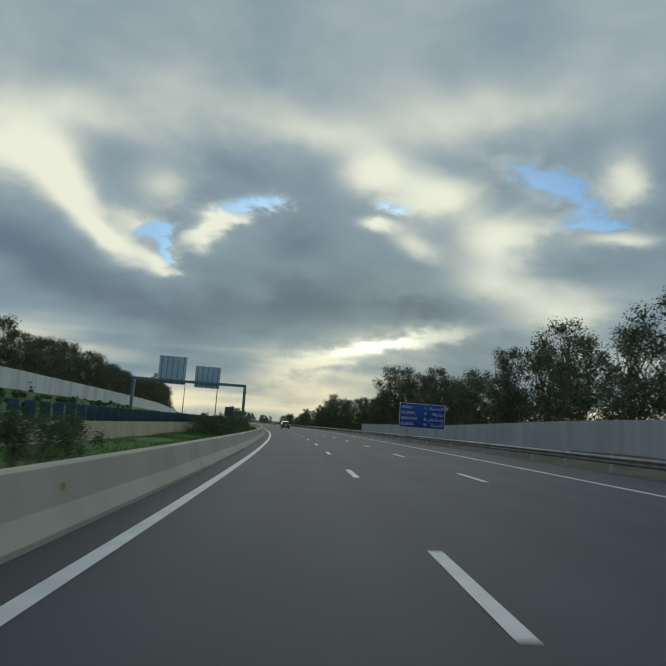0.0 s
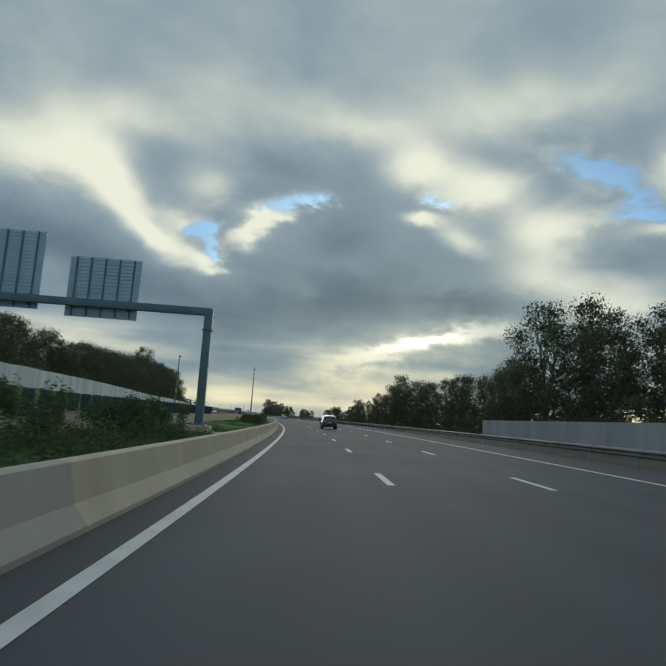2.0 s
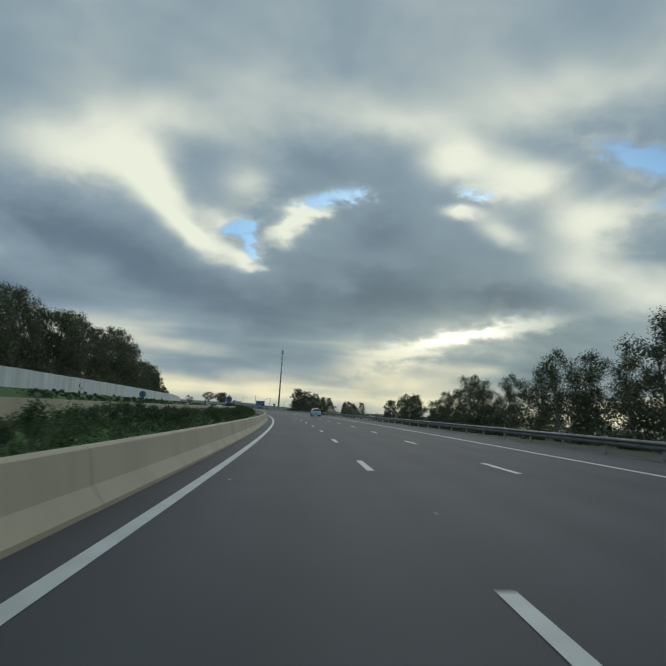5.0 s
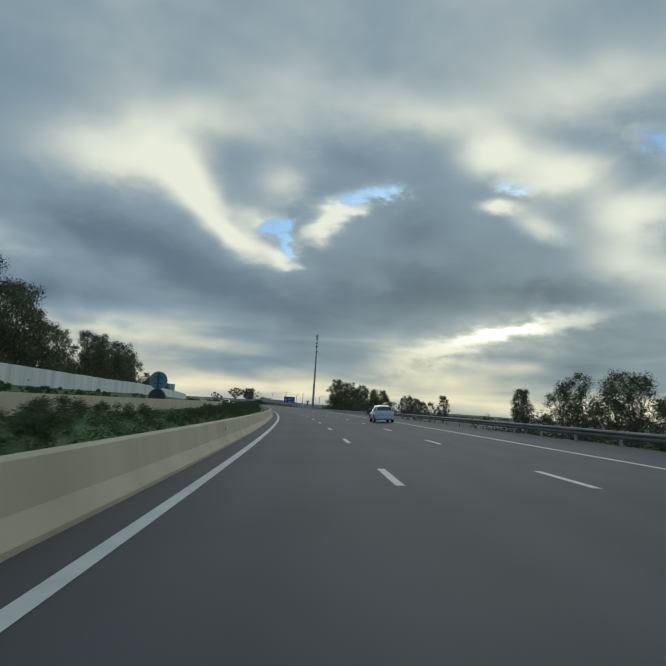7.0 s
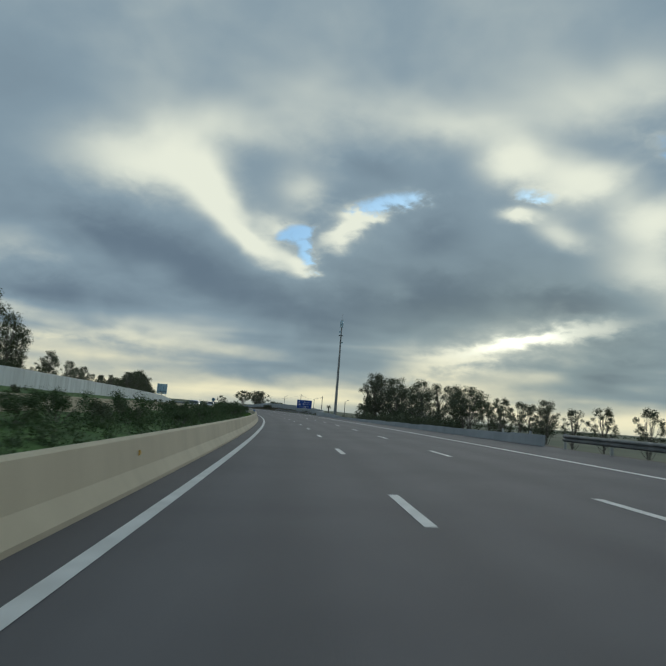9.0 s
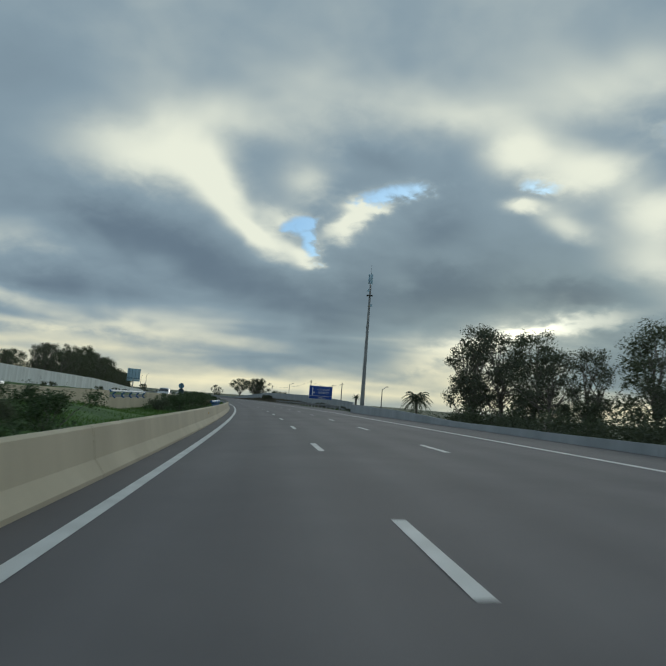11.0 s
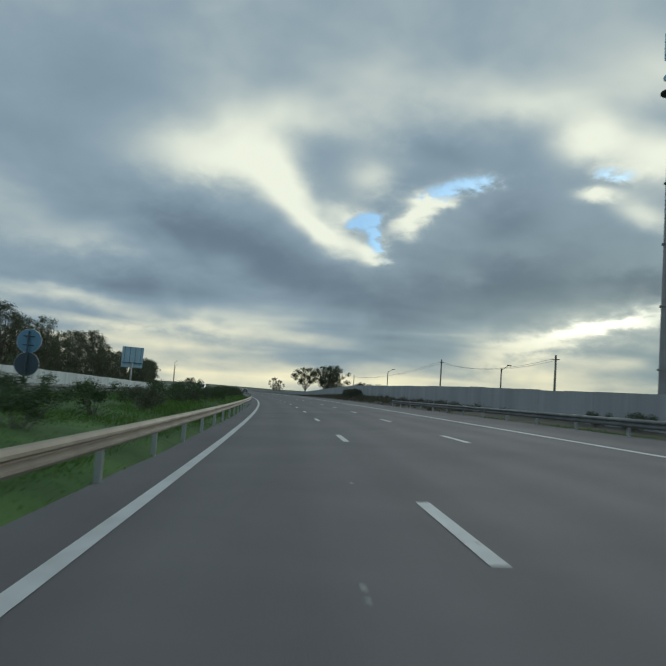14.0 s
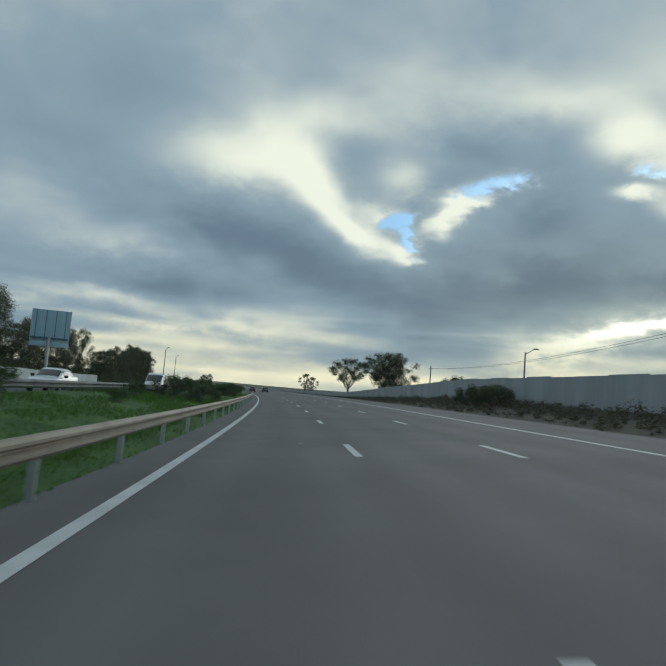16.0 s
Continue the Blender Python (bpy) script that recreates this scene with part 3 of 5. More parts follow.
# ---- signs, gantry, mast ----
def letters(text, size, mat, parent, x, z, y, align="LEFT", narrow=1.0):
    """Writing on a board that faces -y, each stroke that stands alone a piece of its own."""
    cu = bpy.data.curves.new("letter", "FONT")
    cu.body, cu.size, cu.align_x, cu.extrude, cu.resolution_u = text, size, align, 0.002, 3
    tmp = new("tmp", cu)
    bpy.context.view_layer.update()
    me = bpy.data.meshes.new_from_object(tmp.evaluated_get(bpy.context.evaluated_depsgraph_get()))
    bpy.data.objects.remove(tmp)
    root = list(range(len(me.vertices)))

    def find(i):
        while root[i] != i:
            root[i] = root[root[i]]
            i = root[i]
        return i

    for e in me.edges:
        root[find(e.vertices[0])] = find(e.vertices[1])
    pieces = {}
    for f in me.polygons:
        pieces.setdefault(find(f.vertices[0]), []).append(tuple(f.vertices))
    for faces in pieces.values():
        ids = sorted({i for f in faces for i in f})
        place = {i: k for k, i in enumerate(ids)}
        points = [(me.vertices[i].co.x * narrow, me.vertices[i].co.y, me.vertices[i].co.z) for i in ids]
        ob = part("letter", mesh_of("letter", points, [tuple(place[i] for i in f) for f in faces], mat), parent)
        ob.matrix_basis = pose(x, y, z, 90, 0, 0)
    bpy.data.meshes.remove(me)


# Arabic words in their joined letter shapes, in drawing order
ARABIC = {"skhirat": "\ufe95\ufe8d\ufeae\ufef4\ufea8\ufebc\ufedf\ufe8d", "bouznika": "\ufe94\ufed8\ufef4\ufee7\ufeaf\ufeee\ufe91",
          "benslimane": "\ufee5\ufe8e\ufee4\ufef4\ufee0\ufeb4\ufee8\ufe91", "el_jadida": "\ufe93\ufeaa\ufef3\ufeaa\ufea0\ufedf\ufe8d"}


def road_sign(label, s, lat_l, lat_r, z0, z1, feet):
    """A blue board on two posts, facing the traffic that comes along the road."""
    w, h = lat_l - lat_r, z1 - z0
    sign = thing("road_sign", label, "road sign", stand(s, (lat_l + lat_r) / 2, 0.0, 0.0))
    part("board", boxed("board", M_SIGNWHITE, (0, 0.03, z0, w, 0.05, h), bevel=0.012), sign, "white rimmed sign board")
    part("face", boxed("face", M_BLUESIGN, (0, 0.0, z0 + 0.045, w - 0.09, 0.03, h - 0.09), bevel=0.004), sign, "blue reflective face")
    for x in (-w * 0.32, w * 0.32):
        part("post", boxed("post", M_STEEL, (x, 0.12, feet, 0.14, 0.14, z1 - feet - 0.1), bevel=0.01), sign)
    for i in range(4):
        part("rib", boxed("rib", M_SIGNBACK, (0, 0.075, z0 + 0.2 + (h - 0.4) * i / 3, w - 0.1, 0.04, 0.06)), sign)
    return sign


sign_a = road_sign("blue distance sign with four rows of white lettering", 69.4, -12.0, -17.05, 1.86, 4.5, 0.3)
for i, (word, km, script) in enumerate((("SKHIRAT", "6", "skhirat"), ("BOUZNIKA", "18", "bouznika"), ("BENSLIMANE", "40", "benslimane"), ("EL JADIDA", "163", "el_jadida"))):
    z = 3.93 - 0.60 * i
    letters(word, 0.40, M_SIGNWHITE, sign_a, -2.30, z, -0.022, narrow=0.74)
    letters(km, 0.40, M_SIGNWHITE, sign_a, 0.32, z, -0.022, "CENTER", 0.74)
    letters(ARABIC[script], 0.46, M_SIGNWHITE, sign_a, 2.35, z, -0.022, "RIGHT")
sign_b = road_sign("blue exit sign with a white slip road symbol and lettering", 494.6, -12.0, -16.35, 2.2, 4.65, 0.4)
letters("SKHIRAT", 0.50, M_SIGNWHITE, sign_b, 0.55, 3.28, -0.022, "CENTER")
letters("5000 m", 0.40, M_SIGNWHITE, sign_b, 0.25, 2.32, -0.022, "CENTER")
letters(ARABIC["skhirat"], 0.56, M_SIGNWHITE, sign_b, 0.55, 3.88, -0.022, "CENTER")
bm = bmesh.new()
box(bm, 0, -0.02, 2.77, 4.2, 0.006, 0.05)
part("rule", done("rule", bm, M_SIGNWHITE), sign_b)
bm = bmesh.new()
box(bm, -1.55, -0.02, 2.95, 0.17, 0.006, 1.35)
v = bmesh.ops.create_cube(bm, size=1.0)["verts"]
bmesh.ops.scale(bm, vec=(0.62, 0.006, 0.15), verts=v)
bmesh.ops.rotate(bm, cent=(0, 0, 0), matrix=Matrix.Rotation(radians(-32), 3, "Y"), verts=v)
bmesh.ops.translate(bm, vec=(-1.27, -0.02, 3.35), verts=v)
part("symbol", done("symbol", bm, M_SIGNWHITE), sign_b)


def board_back(parent, x, y, z0, w, h, ribs, slats=None):
    """The back of a sign board: a slatted skin and upright ribs."""
    back = part("board", boxed("board", M_SIGNBACK, (x, y, z0, w, 0.03, h), bevel=0.006), parent, "pale slatted metal back of a sign board")
    n = slats or int(h / 0.20)
    slat = boxed("slat", M_SIGNBACK, (0, -0.035, 0, w - 0.04, 0.04, h / n * 0.62))
    for i in range(n):
        ob = part("slat", slat, back)
        ob.location = (x, y, z0 + h * (i + 0.15) / n)
    for i in range(ribs):
        part("rib", boxed("rib", M_SIGNRIB, (x - w / 2 + w * (i + 0.5) / ribs, y - 0.075, z0 + 0.04, 0.09, 0.07, h - 0.08)), back)
    return back


gantry = thing("sign_gantry", "blue-grey steel gantry carrying two sign boards seen from behind", "gantry", stand(104.2, 0.0, 0.0))
for lat, foot, label in ((6.12, -0.15, "box steel post on a concrete plinth"), (23.6, 0.35, "box steel post")):
    post = part("post", boxed("post", M_GANTRY, (-lat, 0, foot + 0.75, 0.44, 0.44, 7.0 - foot - 0.75), bevel=0.03), gantry, label)
    part("collar", boxed("collar", M_GANTRY, (-lat, 0, 5.75, 0.56, 0.56, 0.07), bevel=0.01), post)
    part("foot_plate", boxed("foot_plate", M_GANTRY, (-lat, 0, foot + 0.68, 0.78, 0.78, 0.08), bevel=0.01), post)
    part("plinth", boxed("plinth", M_CONCRETE, (-lat, 0, foot - 0.5, 1.3, 1.3, 1.18), (-lat + 0.3, 0, foot - 0.6, 2.3, 1.9, 0.95), bevel=0.02), post, "concrete plinth")
part("beam", boxed("beam", M_GANTRY, (-14.86, 0, 6.60, 17.9, 0.42, 0.42), bevel=0.03), gantry)
board_back(gantry, -17.85, 0.36, 6.3, 4.3, 4.45, 5)
board_back(gantry, -12.2, 0.36, 6.05, 4.0, 3.45, 5)
for x in (-19.3, -17.65, -16.0, -13.5, -12.0, -10.5):
    part("clamp", boxed("clamp", M_GANTRY, (x - 0.2, 0.23, 6.5, 0.12, 0.12, 0.62)), gantry)

big_sign = thing("sign_board", "large motorway sign seen from behind on a single steel mast", "road sign", stand(638.5, 30.1, 0.2, 9.0))
board_back(big_sign, 0, 0.30, 5.0, 4.9, 4.2, 4, 22)
part("post", rods("post", M_STEEL, ((0, 0, -0.8), (0, 0, 5.6), 0.22, 0.20), sides=14), big_sign, "round galvanised post")
part("cross_beam", boxed("cross_beam", M_SIGNRIB, (0, 0.1, 5.3, 4.6, 0.2, 0.22), bevel=0.01), big_sign)
part("skirt", boxed("skirt", M_SIGNBACK, (0, 0.30, 4.3, 4.9, 0.04, 0.66), bevel=0.01), big_sign)

small_sign = thing("small_sign", "small square sign seen from behind on a thin post", "road sign", stand(70.5, 6.5, 0.0))
part("board", boxed("board", M_DISCDARK, (0, 0, 1.72, 0.95, 0.04, 0.95), bevel=0.02), small_sign)
part("post", boxed("post", M_DISCDARK, (0, -0.06, -0.2, 0.08, 0.06, 2.8)), small_sign)
for z in (2.45, 1.95):
    part("bracket", boxed("bracket", M_DISCDARK, (0, -0.03, z, 0.7, 0.03, 0.05)), small_sign)


def disc_pair(s, lat, z):
    ob = thing("disc_signs", "two round road signs one above the other seen from behind", "road sign", stand(s, lat, z), group="round signs")
    for k, (h, mat) in enumerate(((2.05, M_BLUEDISC), (1.0, M_DISCDARK))):
        part("disc", rods("disc", mat, ((0, 0, h), (0, 0.03, h), 0.53), sides=40), ob, ("blue-grey disc back", "dark disc back")[k])
        part("rim", rods("rim", M_STEEL, ((0, 0.006, h), (0, 0.024, h), 0.55), sides=40), ob)
        for dz in (-0.22, 0.18):
            part("bracket", boxed("bracket", M_DISCDARK, (0, -0.05, h + dz, 0.5, 0.04, 0.05)), ob)
    part("post", rods("post", M_DISCDARK, ((0, -0.10, -0.8), (0, -0.10, 2.5), 0.045)), ob)
    return ob


disc_pair(279.8, 9.0, 0.28)
disc_pair(510.0, 11.8, 0.74)

single = thing("disc_sign", "single round road sign seen from behind below the white wall", "road sign", stand(274.8, 22.2, 0.3), group="round signs")
part("disc", rods("disc", M_BLUEDISC, ((0, 0, 1.85), (0, 0.03, 1.85), 0.53), sides=40), single, "blue-grey disc back")
part("rim", rods("rim", M_STEEL, ((0, 0.006, 1.85), (0, 0.024, 1.85), 0.55), sides=40), single)
for z in (1.63, 2.03):
    part("bracket", boxed("bracket", M_DISCDARK, (0, -0.05, z, 0.5, 0.04, 0.05)), single)
part("post", rods("post", M_DISCDARK, ((0, -0.10, -0.6), (0, -0.10, 2.3), 0.045)), single)

mast = thing("phone_mast", "tall grey tubular phone mast with antennas near the top", "mast", stand(529.0, -30.6, 0.3))
for i in range(6):
    z = 5.2 * i
    sec = part("section", rods("section", M_MAST, ((0, 0, z - (1.0 if i == 0 else 0)), (0, 0, z + 5.2), 0.50 - 0.055 * i, 0.50 - 0.055 * (i + 1)), sides=16), mast)
    part("flange", rods("flange", M_MAST, ((0, 0, z + 5.14), (0, 0, z + 5.26), 0.58 - 0.055 * i), sides=16), sec)
part("top_tube", rods("top_tube", M_MAST, ((0, 0, 31.2), (0, 0, 34.3), 0.12), sides=10), mast)
part("rod", rods("rod", M_DARK, ((0, 0, 34.3), (0, 0, 36.4), 0.025, 0.012), sides=6), mast, "thin lightning rod")
part("platform", rods("platform", M_DARK, ((0, 0, 28.6), (0, 0, 28.72), 0.85), sides=18), mast)
for k in range(3):
    a = k * math.tau / 3 + 0.4
    x, y = 0.42 * math.cos(a), 0.42 * math.sin(a)
    ant = part("antenna", boxed("antenna", M_SIGNBACK, (x, y, 31.6, 0.34, 0.16, 2.5), bevel=0.03), mast, "grey panel antenna")
    for z in (32.2, 33.5):
        part("arm", rods("arm", M_DARK, ((0, 0, z), (x, y, z), 0.03), sides=6), ant)
for z, x in ((26.2, 0.55), (29.9, -0.45)):
    part("dish", rods("dish", M_SIGNBACK, ((x, -0.1, z), (x, 0.12, z), 0.32, 0.26), sides=20), mast, "small round dish")
part("cable_ladder", rods("cable_ladder", M_DARK, ((0.52, -0.1, 0.2), (0.2, -0.1, 31.0), 0.03), ((0.52, 0.1, 0.2), (0.2, 0.1, 31.0), 0.03), sides=6), mast)


def street_lamp(s, lat, z, height, reach=1.1, label="thin concrete lamp post with an outstretched lamp head", turn=0.0):
    ob = thing("street_lamp", label, "street lamp", stand(s, lat, z, turn), group="lamp posts")
    part("pole", rods("pole", M_WOODPOLE, ((0, 0, -0.5), (0, 0, height), 0.13, 0.08)), ob)
    part("arm", rods("arm", M_STEEL, ((0, 0, height - 0.25), (reach, 0, height + 0.45), 0.04)), ob)
    part("lamp_head", boxed("lamp_head", M_DARK, (reach + 0.15, 0, height + 0.40, 0.6, 0.22, 0.12), bevel=0.03), ob)
    return ob


street_lamp(501.0, -27.6, 0.4, 4.9, 0.8)
street_lamp(620.5, -28.0, 1.9, 6.0, 1.1)
street_lamp(560.0, -29.0, 1.0, 5.6, 0.9)
street_lamp(720.0, 24.0, 0.3, 9.0, 0.5)
street_lamp(770.0, 24.0, 0.3, 9.0, 0.5)
pole = thing("camera_pole", "tall slim grey pole with a small camera at the top", "pole", stand(201.4, 22.7, 0.3))
part("pole", rods("pole", M_GANTRY, ((0, 0, -0.4), (0, 0, 11.8), 0.15, 0.09), sides=12), pole)
part("camera_head", boxed("camera_head", M_DARK, (0.25, 0, 11.55, 0.45, 0.16, 0.16), bevel=0.02), pole)
part("cabinet", boxed("cabinet", M_STEEL, (0, -0.22, 4.4, 0.32, 0.22, 0.5), bevel=0.02), pole)
poles = []
for s, lat, z, h in ((583.0, -28.0, 1.8, 7.0), (545.0, -29.0, 0.9, 6.6), (666.0, -30.0, 1.0, 7.0)):
    ob = thing("utility_pole", "plain grey utility pole behind the wall", "utility pole", stand(s, lat, z), group="utility poles")
    part("pole", rods("pole", M_WOODPOLE, ((0, 0, -0.6), (0, 0, h), 0.15, 0.10)), ob)
    part("cross_arm", boxed("cross_arm", M_DARK, (0, 0, h - 0.5, 0.9, 0.08, 0.08)), ob)
    poles.append(at(s, lat, z + h - 0.45))
wires = thing("overhead_wires", "thin sagging wires strung between the poles", "cable")
poles.sort(key=lambda p: p.y)
for a, b in zip(poles, poles[1:]):
    for dx in (-0.4, 0.4):
        bm = bmesh.new()
        pts = [a.lerp(b, k / 10) + Vector((dx, 0, -1.1 * (1 - (k / 5 - 1) ** 2))) for k in range(11)]
        for p, q in zip(pts, pts[1:]):
            rod(bm, p, q, 0.014, sides=4)
        part("wire", done("wire", bm, M_DARK), wires)

# paddles against glare on the median wall
screen = thing("glare_screen", "row of dark teal anti-glare paddles along the top of the wall", "glare screen", group="")
paddle = boxed("paddle", M_PANEL, (0, 0, 0.0, 0.36, 0.11, 0.64), bevel=0.05)
for i in range(148):
    s = -56 + 1.24 * i
    if 120 < s < 123:
        continue
    ob = part("paddle", paddle, screen)
    ob.matrix_basis = stand(s, 8.52, lerp(s, KERB_TOP) - 0.005, 24.0)

# tube rails on curved brackets: on the barrier, and on the low wall opposite
def tube_rail(label, s0, s1, lat, foot, top, brackets, arm, skin_mat):
    rail = thing("tube_rail", label, "railing", group="tube rails")
    n = int((s1 - s0) / 1.2)
    cuts = np.linspace(s0, s1, n + 1)
    rows = [[at(a, lat + 0.075 * math.cos(k * math.tau / 14), top + 0.075 * math.sin(k * math.tau / 14)) for k in range(14)] for a in cuts]
    part("tube", mesh_of("tube", *sheet(rows, True), skin_mat, smooth=True), rail, "painted round tube")
    for a, b in ((s0 - 0.4, s0 + 0.05), (s1 - 0.05, s1 + 0.3)):
        bm = bmesh.new()
        rod(bm, at(a, lat, top), at(b, lat, top), 0.08, sides=14)
        part("end_cap", done("end_cap", bm, M_BLUERAIL), rail, "blue end cap")
    for s in np.linspace(s0 + 0.6, s1 - 0.6, brackets):
        bm = bmesh.new()
        arc = [at(s, lat - 0.15 + 0.16 * math.sin(k * 0.62), foot + (top - foot - 0.06) * k / 5) for k in range(6)]
        for p, q in zip(arc, arc[1:]):
            rod(bm, p, q, 0.05, sides=6)
        part("bracket", done("bracket", bm, arm), rail)
    return rail


tube_rail("short blue tube rail on curved blue brackets above the barrier", 419.6, 429.6, 3.1, 0.66, 0.96, 5, M_BLUERAIL, M_TUBEBLUE)
tube_rail("white tube rail on dark blue curved brackets over a culvert wall", 414.8, 426.4, 8.52, 0.78, 1.18, 5, M_BLUERAIL, M_PALEBLUE)

# orange reflectors on the barrier face
reflector = rods("reflector", M_ORANGE, ((0, 0, 0), (0.025, 0, 0), 0.055), sides=3)
for i, s in enumerate((8.0, 60.0, 112.0, 128.0, 147.0, 205.0, 262.0, 291.0, 320.0, 367.0, 412.0)):
    ob = tagged(new("reflector", reflector), "small orange triangular reflector fixed to the concrete barrier", "reflector", group="barrier reflectors")
    ob.matrix_basis = stand(s, 2.755, 0.42, 0.0)

# scraps blown about on the carriageway
M_SCRAP = plain("scrap", (0.42, 0.40, 0.36), 0.8)
pick = random.Random(12)
shapes = []
for n in range(4):
    bm = bmesh.new()
    ring = [Vector((math.cos(k * math.tau / 7) * (0.025 + 0.02 * pick.random()), math.sin(k * math.tau / 7) * (0.025 + 0.035 * pick.random()), 0.0)) for k in range(7)]
    low = [bm.verts.new(p) for p in ring]
    high = [bm.verts.new(p * 0.8 + Vector((0, 0, 0.004 + 0.008 * pick.random()))) for p in ring]
    bm.faces.new(high)
    for k in range(7):
        bm.faces.new((low[k], low[(k + 1) % 7], high[(k + 1) % 7], high[k]))
    shapes.append(done("scrap", bm, M_SCRAP))
for n in range(46):
    s, la = 12 + 590 * pick.random(), pick.choice((1.2, 0.9, -0.6, -1.0, -1.9, -4.8, -5.6, -8.2, -9.6)) + 0.5 * pick.random()
    bit = tagged(new("scrap", shapes[n % 4]), "small pale scrap of litter lying on the asphalt", "litter", group="road litter")
    bit.matrix_basis = stand(s, la, road_z(s, la) - 0.001, 360 * pick.random())

# ---- vehicles ----
M_TYRE = plain("tyre", (0.018, 0.018, 0.019), 0.85)
M_RIM = plain("alloy_rim", (0.45, 0.46, 0.48), 0.35, 0.8)
M_GLASS = plain("car_glass", (0.010, 0.015, 0.022), 0.06, 0.0, 0.6)
M_TRIM = plain("black_trim", (0.02, 0.021, 0.023), 0.55)
M_TAIL = plain("tail_light", (0.55, 0.015, 0.02), 0.2, 0.0, 0.8, glow=0.55)
M_TAILDIM = plain("tail_light_off", (0.42, 0.03, 0.035), 0.2, 0.0, 0.8)
M_HEAD = plain("head_light", (0.75, 0.77, 0.8), 0.12, 0.0, 1.0)
M_PLATE = plain("number_plate", (0.72, 0.74, 0.78), 0.45)
M_INK = plain("plate_ink", (0.05, 0.05, 0.08), 0.5)
M_CHROME = plain("chrome", (0.65, 0.66, 0.68), 0.15, 1.0)


def car_paint(name, colour, rough=0.28, metal=0.35):
    return plain(name, colour, rough, metal, 0.9)


def ring(y, half, z0, z1, round_top=0.10, tuck=0.10):
    """One section across the body at y: from the sill up, over the top and down again."""
    side = [(0.80, 0.0), (0.96, 0.06), (1.0, 0.30), (0.995, 0.60), (0.97, 0.86), (0.97 - round_top * 0.35, 0.95), (0.97 - round_top, 1.0), (0.45, 1.0 + 0.012)]
    pts = [(half * a, y, z0 + (z1 - z0) * b) for a, b in side]
    return pts + [(-x, yy, z) for x, yy, z in reversed(pts)]


def flow(pts, t):
    """A point at index t on the smooth curve through pts."""
    n = len(pts) - 1
    i = min(int(t), n - 1)
    f = t - i
    a, b, c, d = (pts[max(0, min(n, i + k))] for k in (-1, 0, 1, 2))
    return 0.5 * (2 * b + (c - a) * f + (2 * a - 5 * b + 4 * c - d) * f * f + (3 * b - a - 3 * c + d) * f ** 3)


def skin(rings):
    """The smooth surface through the sections: a function of ring index u and section index v."""
    net = [[np.array(p, dtype=float) for p in r] for r in rings]
    return lambda u, v: flow([flow(r, v) for r in net], u)


def loft(rings, fine=4, across=2):
    f = skin(rings)
    nu, nv = (len(rings) - 1) * fine, (len(rings[0]) - 1) * across
    verts, faces = sheet([[tuple(f(a / fine, b / across)) for b in range(nv + 1)] for a in range(nu + 1)], True)
    n = nv + 1
    faces.append(tuple(reversed(range(n))))
    faces.append(tuple(range(len(verts) - n, len(verts))))
    bm = bmesh.new()
    vs = [bm.verts.new(v) for v in verts]
    for f in faces:
        bm.faces.new([vs[i] for i in f])
    return bm


def patch(f, u0, u1, v0, v1, out=0.008, nu=6, nv=8, slope=0.0):
    """A pane that follows the skin f between those indices, a little proud of it."""
    bm = bmesh.new()
    grid = []
    for a in range(nu + 1):
        row = []
        for b in range(nv + 1):
            v = v0 + (v1 - v0) * b / nv
            u = u0 + (u1 - u0) * a / nu + slope * (b / nv) * (1 - a / nu)
            p, e = f(u, v), 0.02
            nrm = np.cross(f(u + e, v) - f(u - e, v), f(u, v + e) - f(u, v - e))
            nrm /= np.linalg.norm(nrm) + 1e-9
            if np.dot(nrm, p - np.array((0.0, p[1] * 0.5, 0.6))) < 0:
                nrm = -nrm
            row.append((p + nrm * out, p - nrm * 0.012))
        grid.append(row)
    top = [[bm.verts.new(q[0]) for q in row] for row in grid]
    for a in range(nu):
        for b in range(nv):
            bm.faces.new((top[a][b], top[a + 1][b], top[a + 1][b + 1], top[a][b + 1]))
    edge = [(0, b) for b in range(nv)] + [(a, nv) for a in range(nu)] + [(nu, b) for b in range(nv, 0, -1)] + [(a, 0) for a in range(nu, 0, -1)]
    low = {k: bm.verts.new(grid[k[0]][k[1]][1]) for k in edge}
    for p, q in zip(edge, edge[1:] + edge[:1]):
        bm.faces.new((top[p[0]][p[1]], top[q[0]][q[1]], low[q], low[p]))
    return bm


def slab(corners, thick, normal):
    """A thin pane or lamp with those corners, thick along normal."""
    bm = bmesh.new()
    nv = Vector(normal) * thick
    a = [bm.verts.new(Vector(c) + nv) for c in corners]
    b = [bm.verts.new(Vector(c) - nv) for c in corners]
    bm.faces.new(a)
    bm.faces.new(list(reversed(b)))
    n = len(a)
    for i in range(n):
        bm.faces.new((a[i], b[i], b[(i + 1) % n], a[(i + 1) % n]))
    return bm


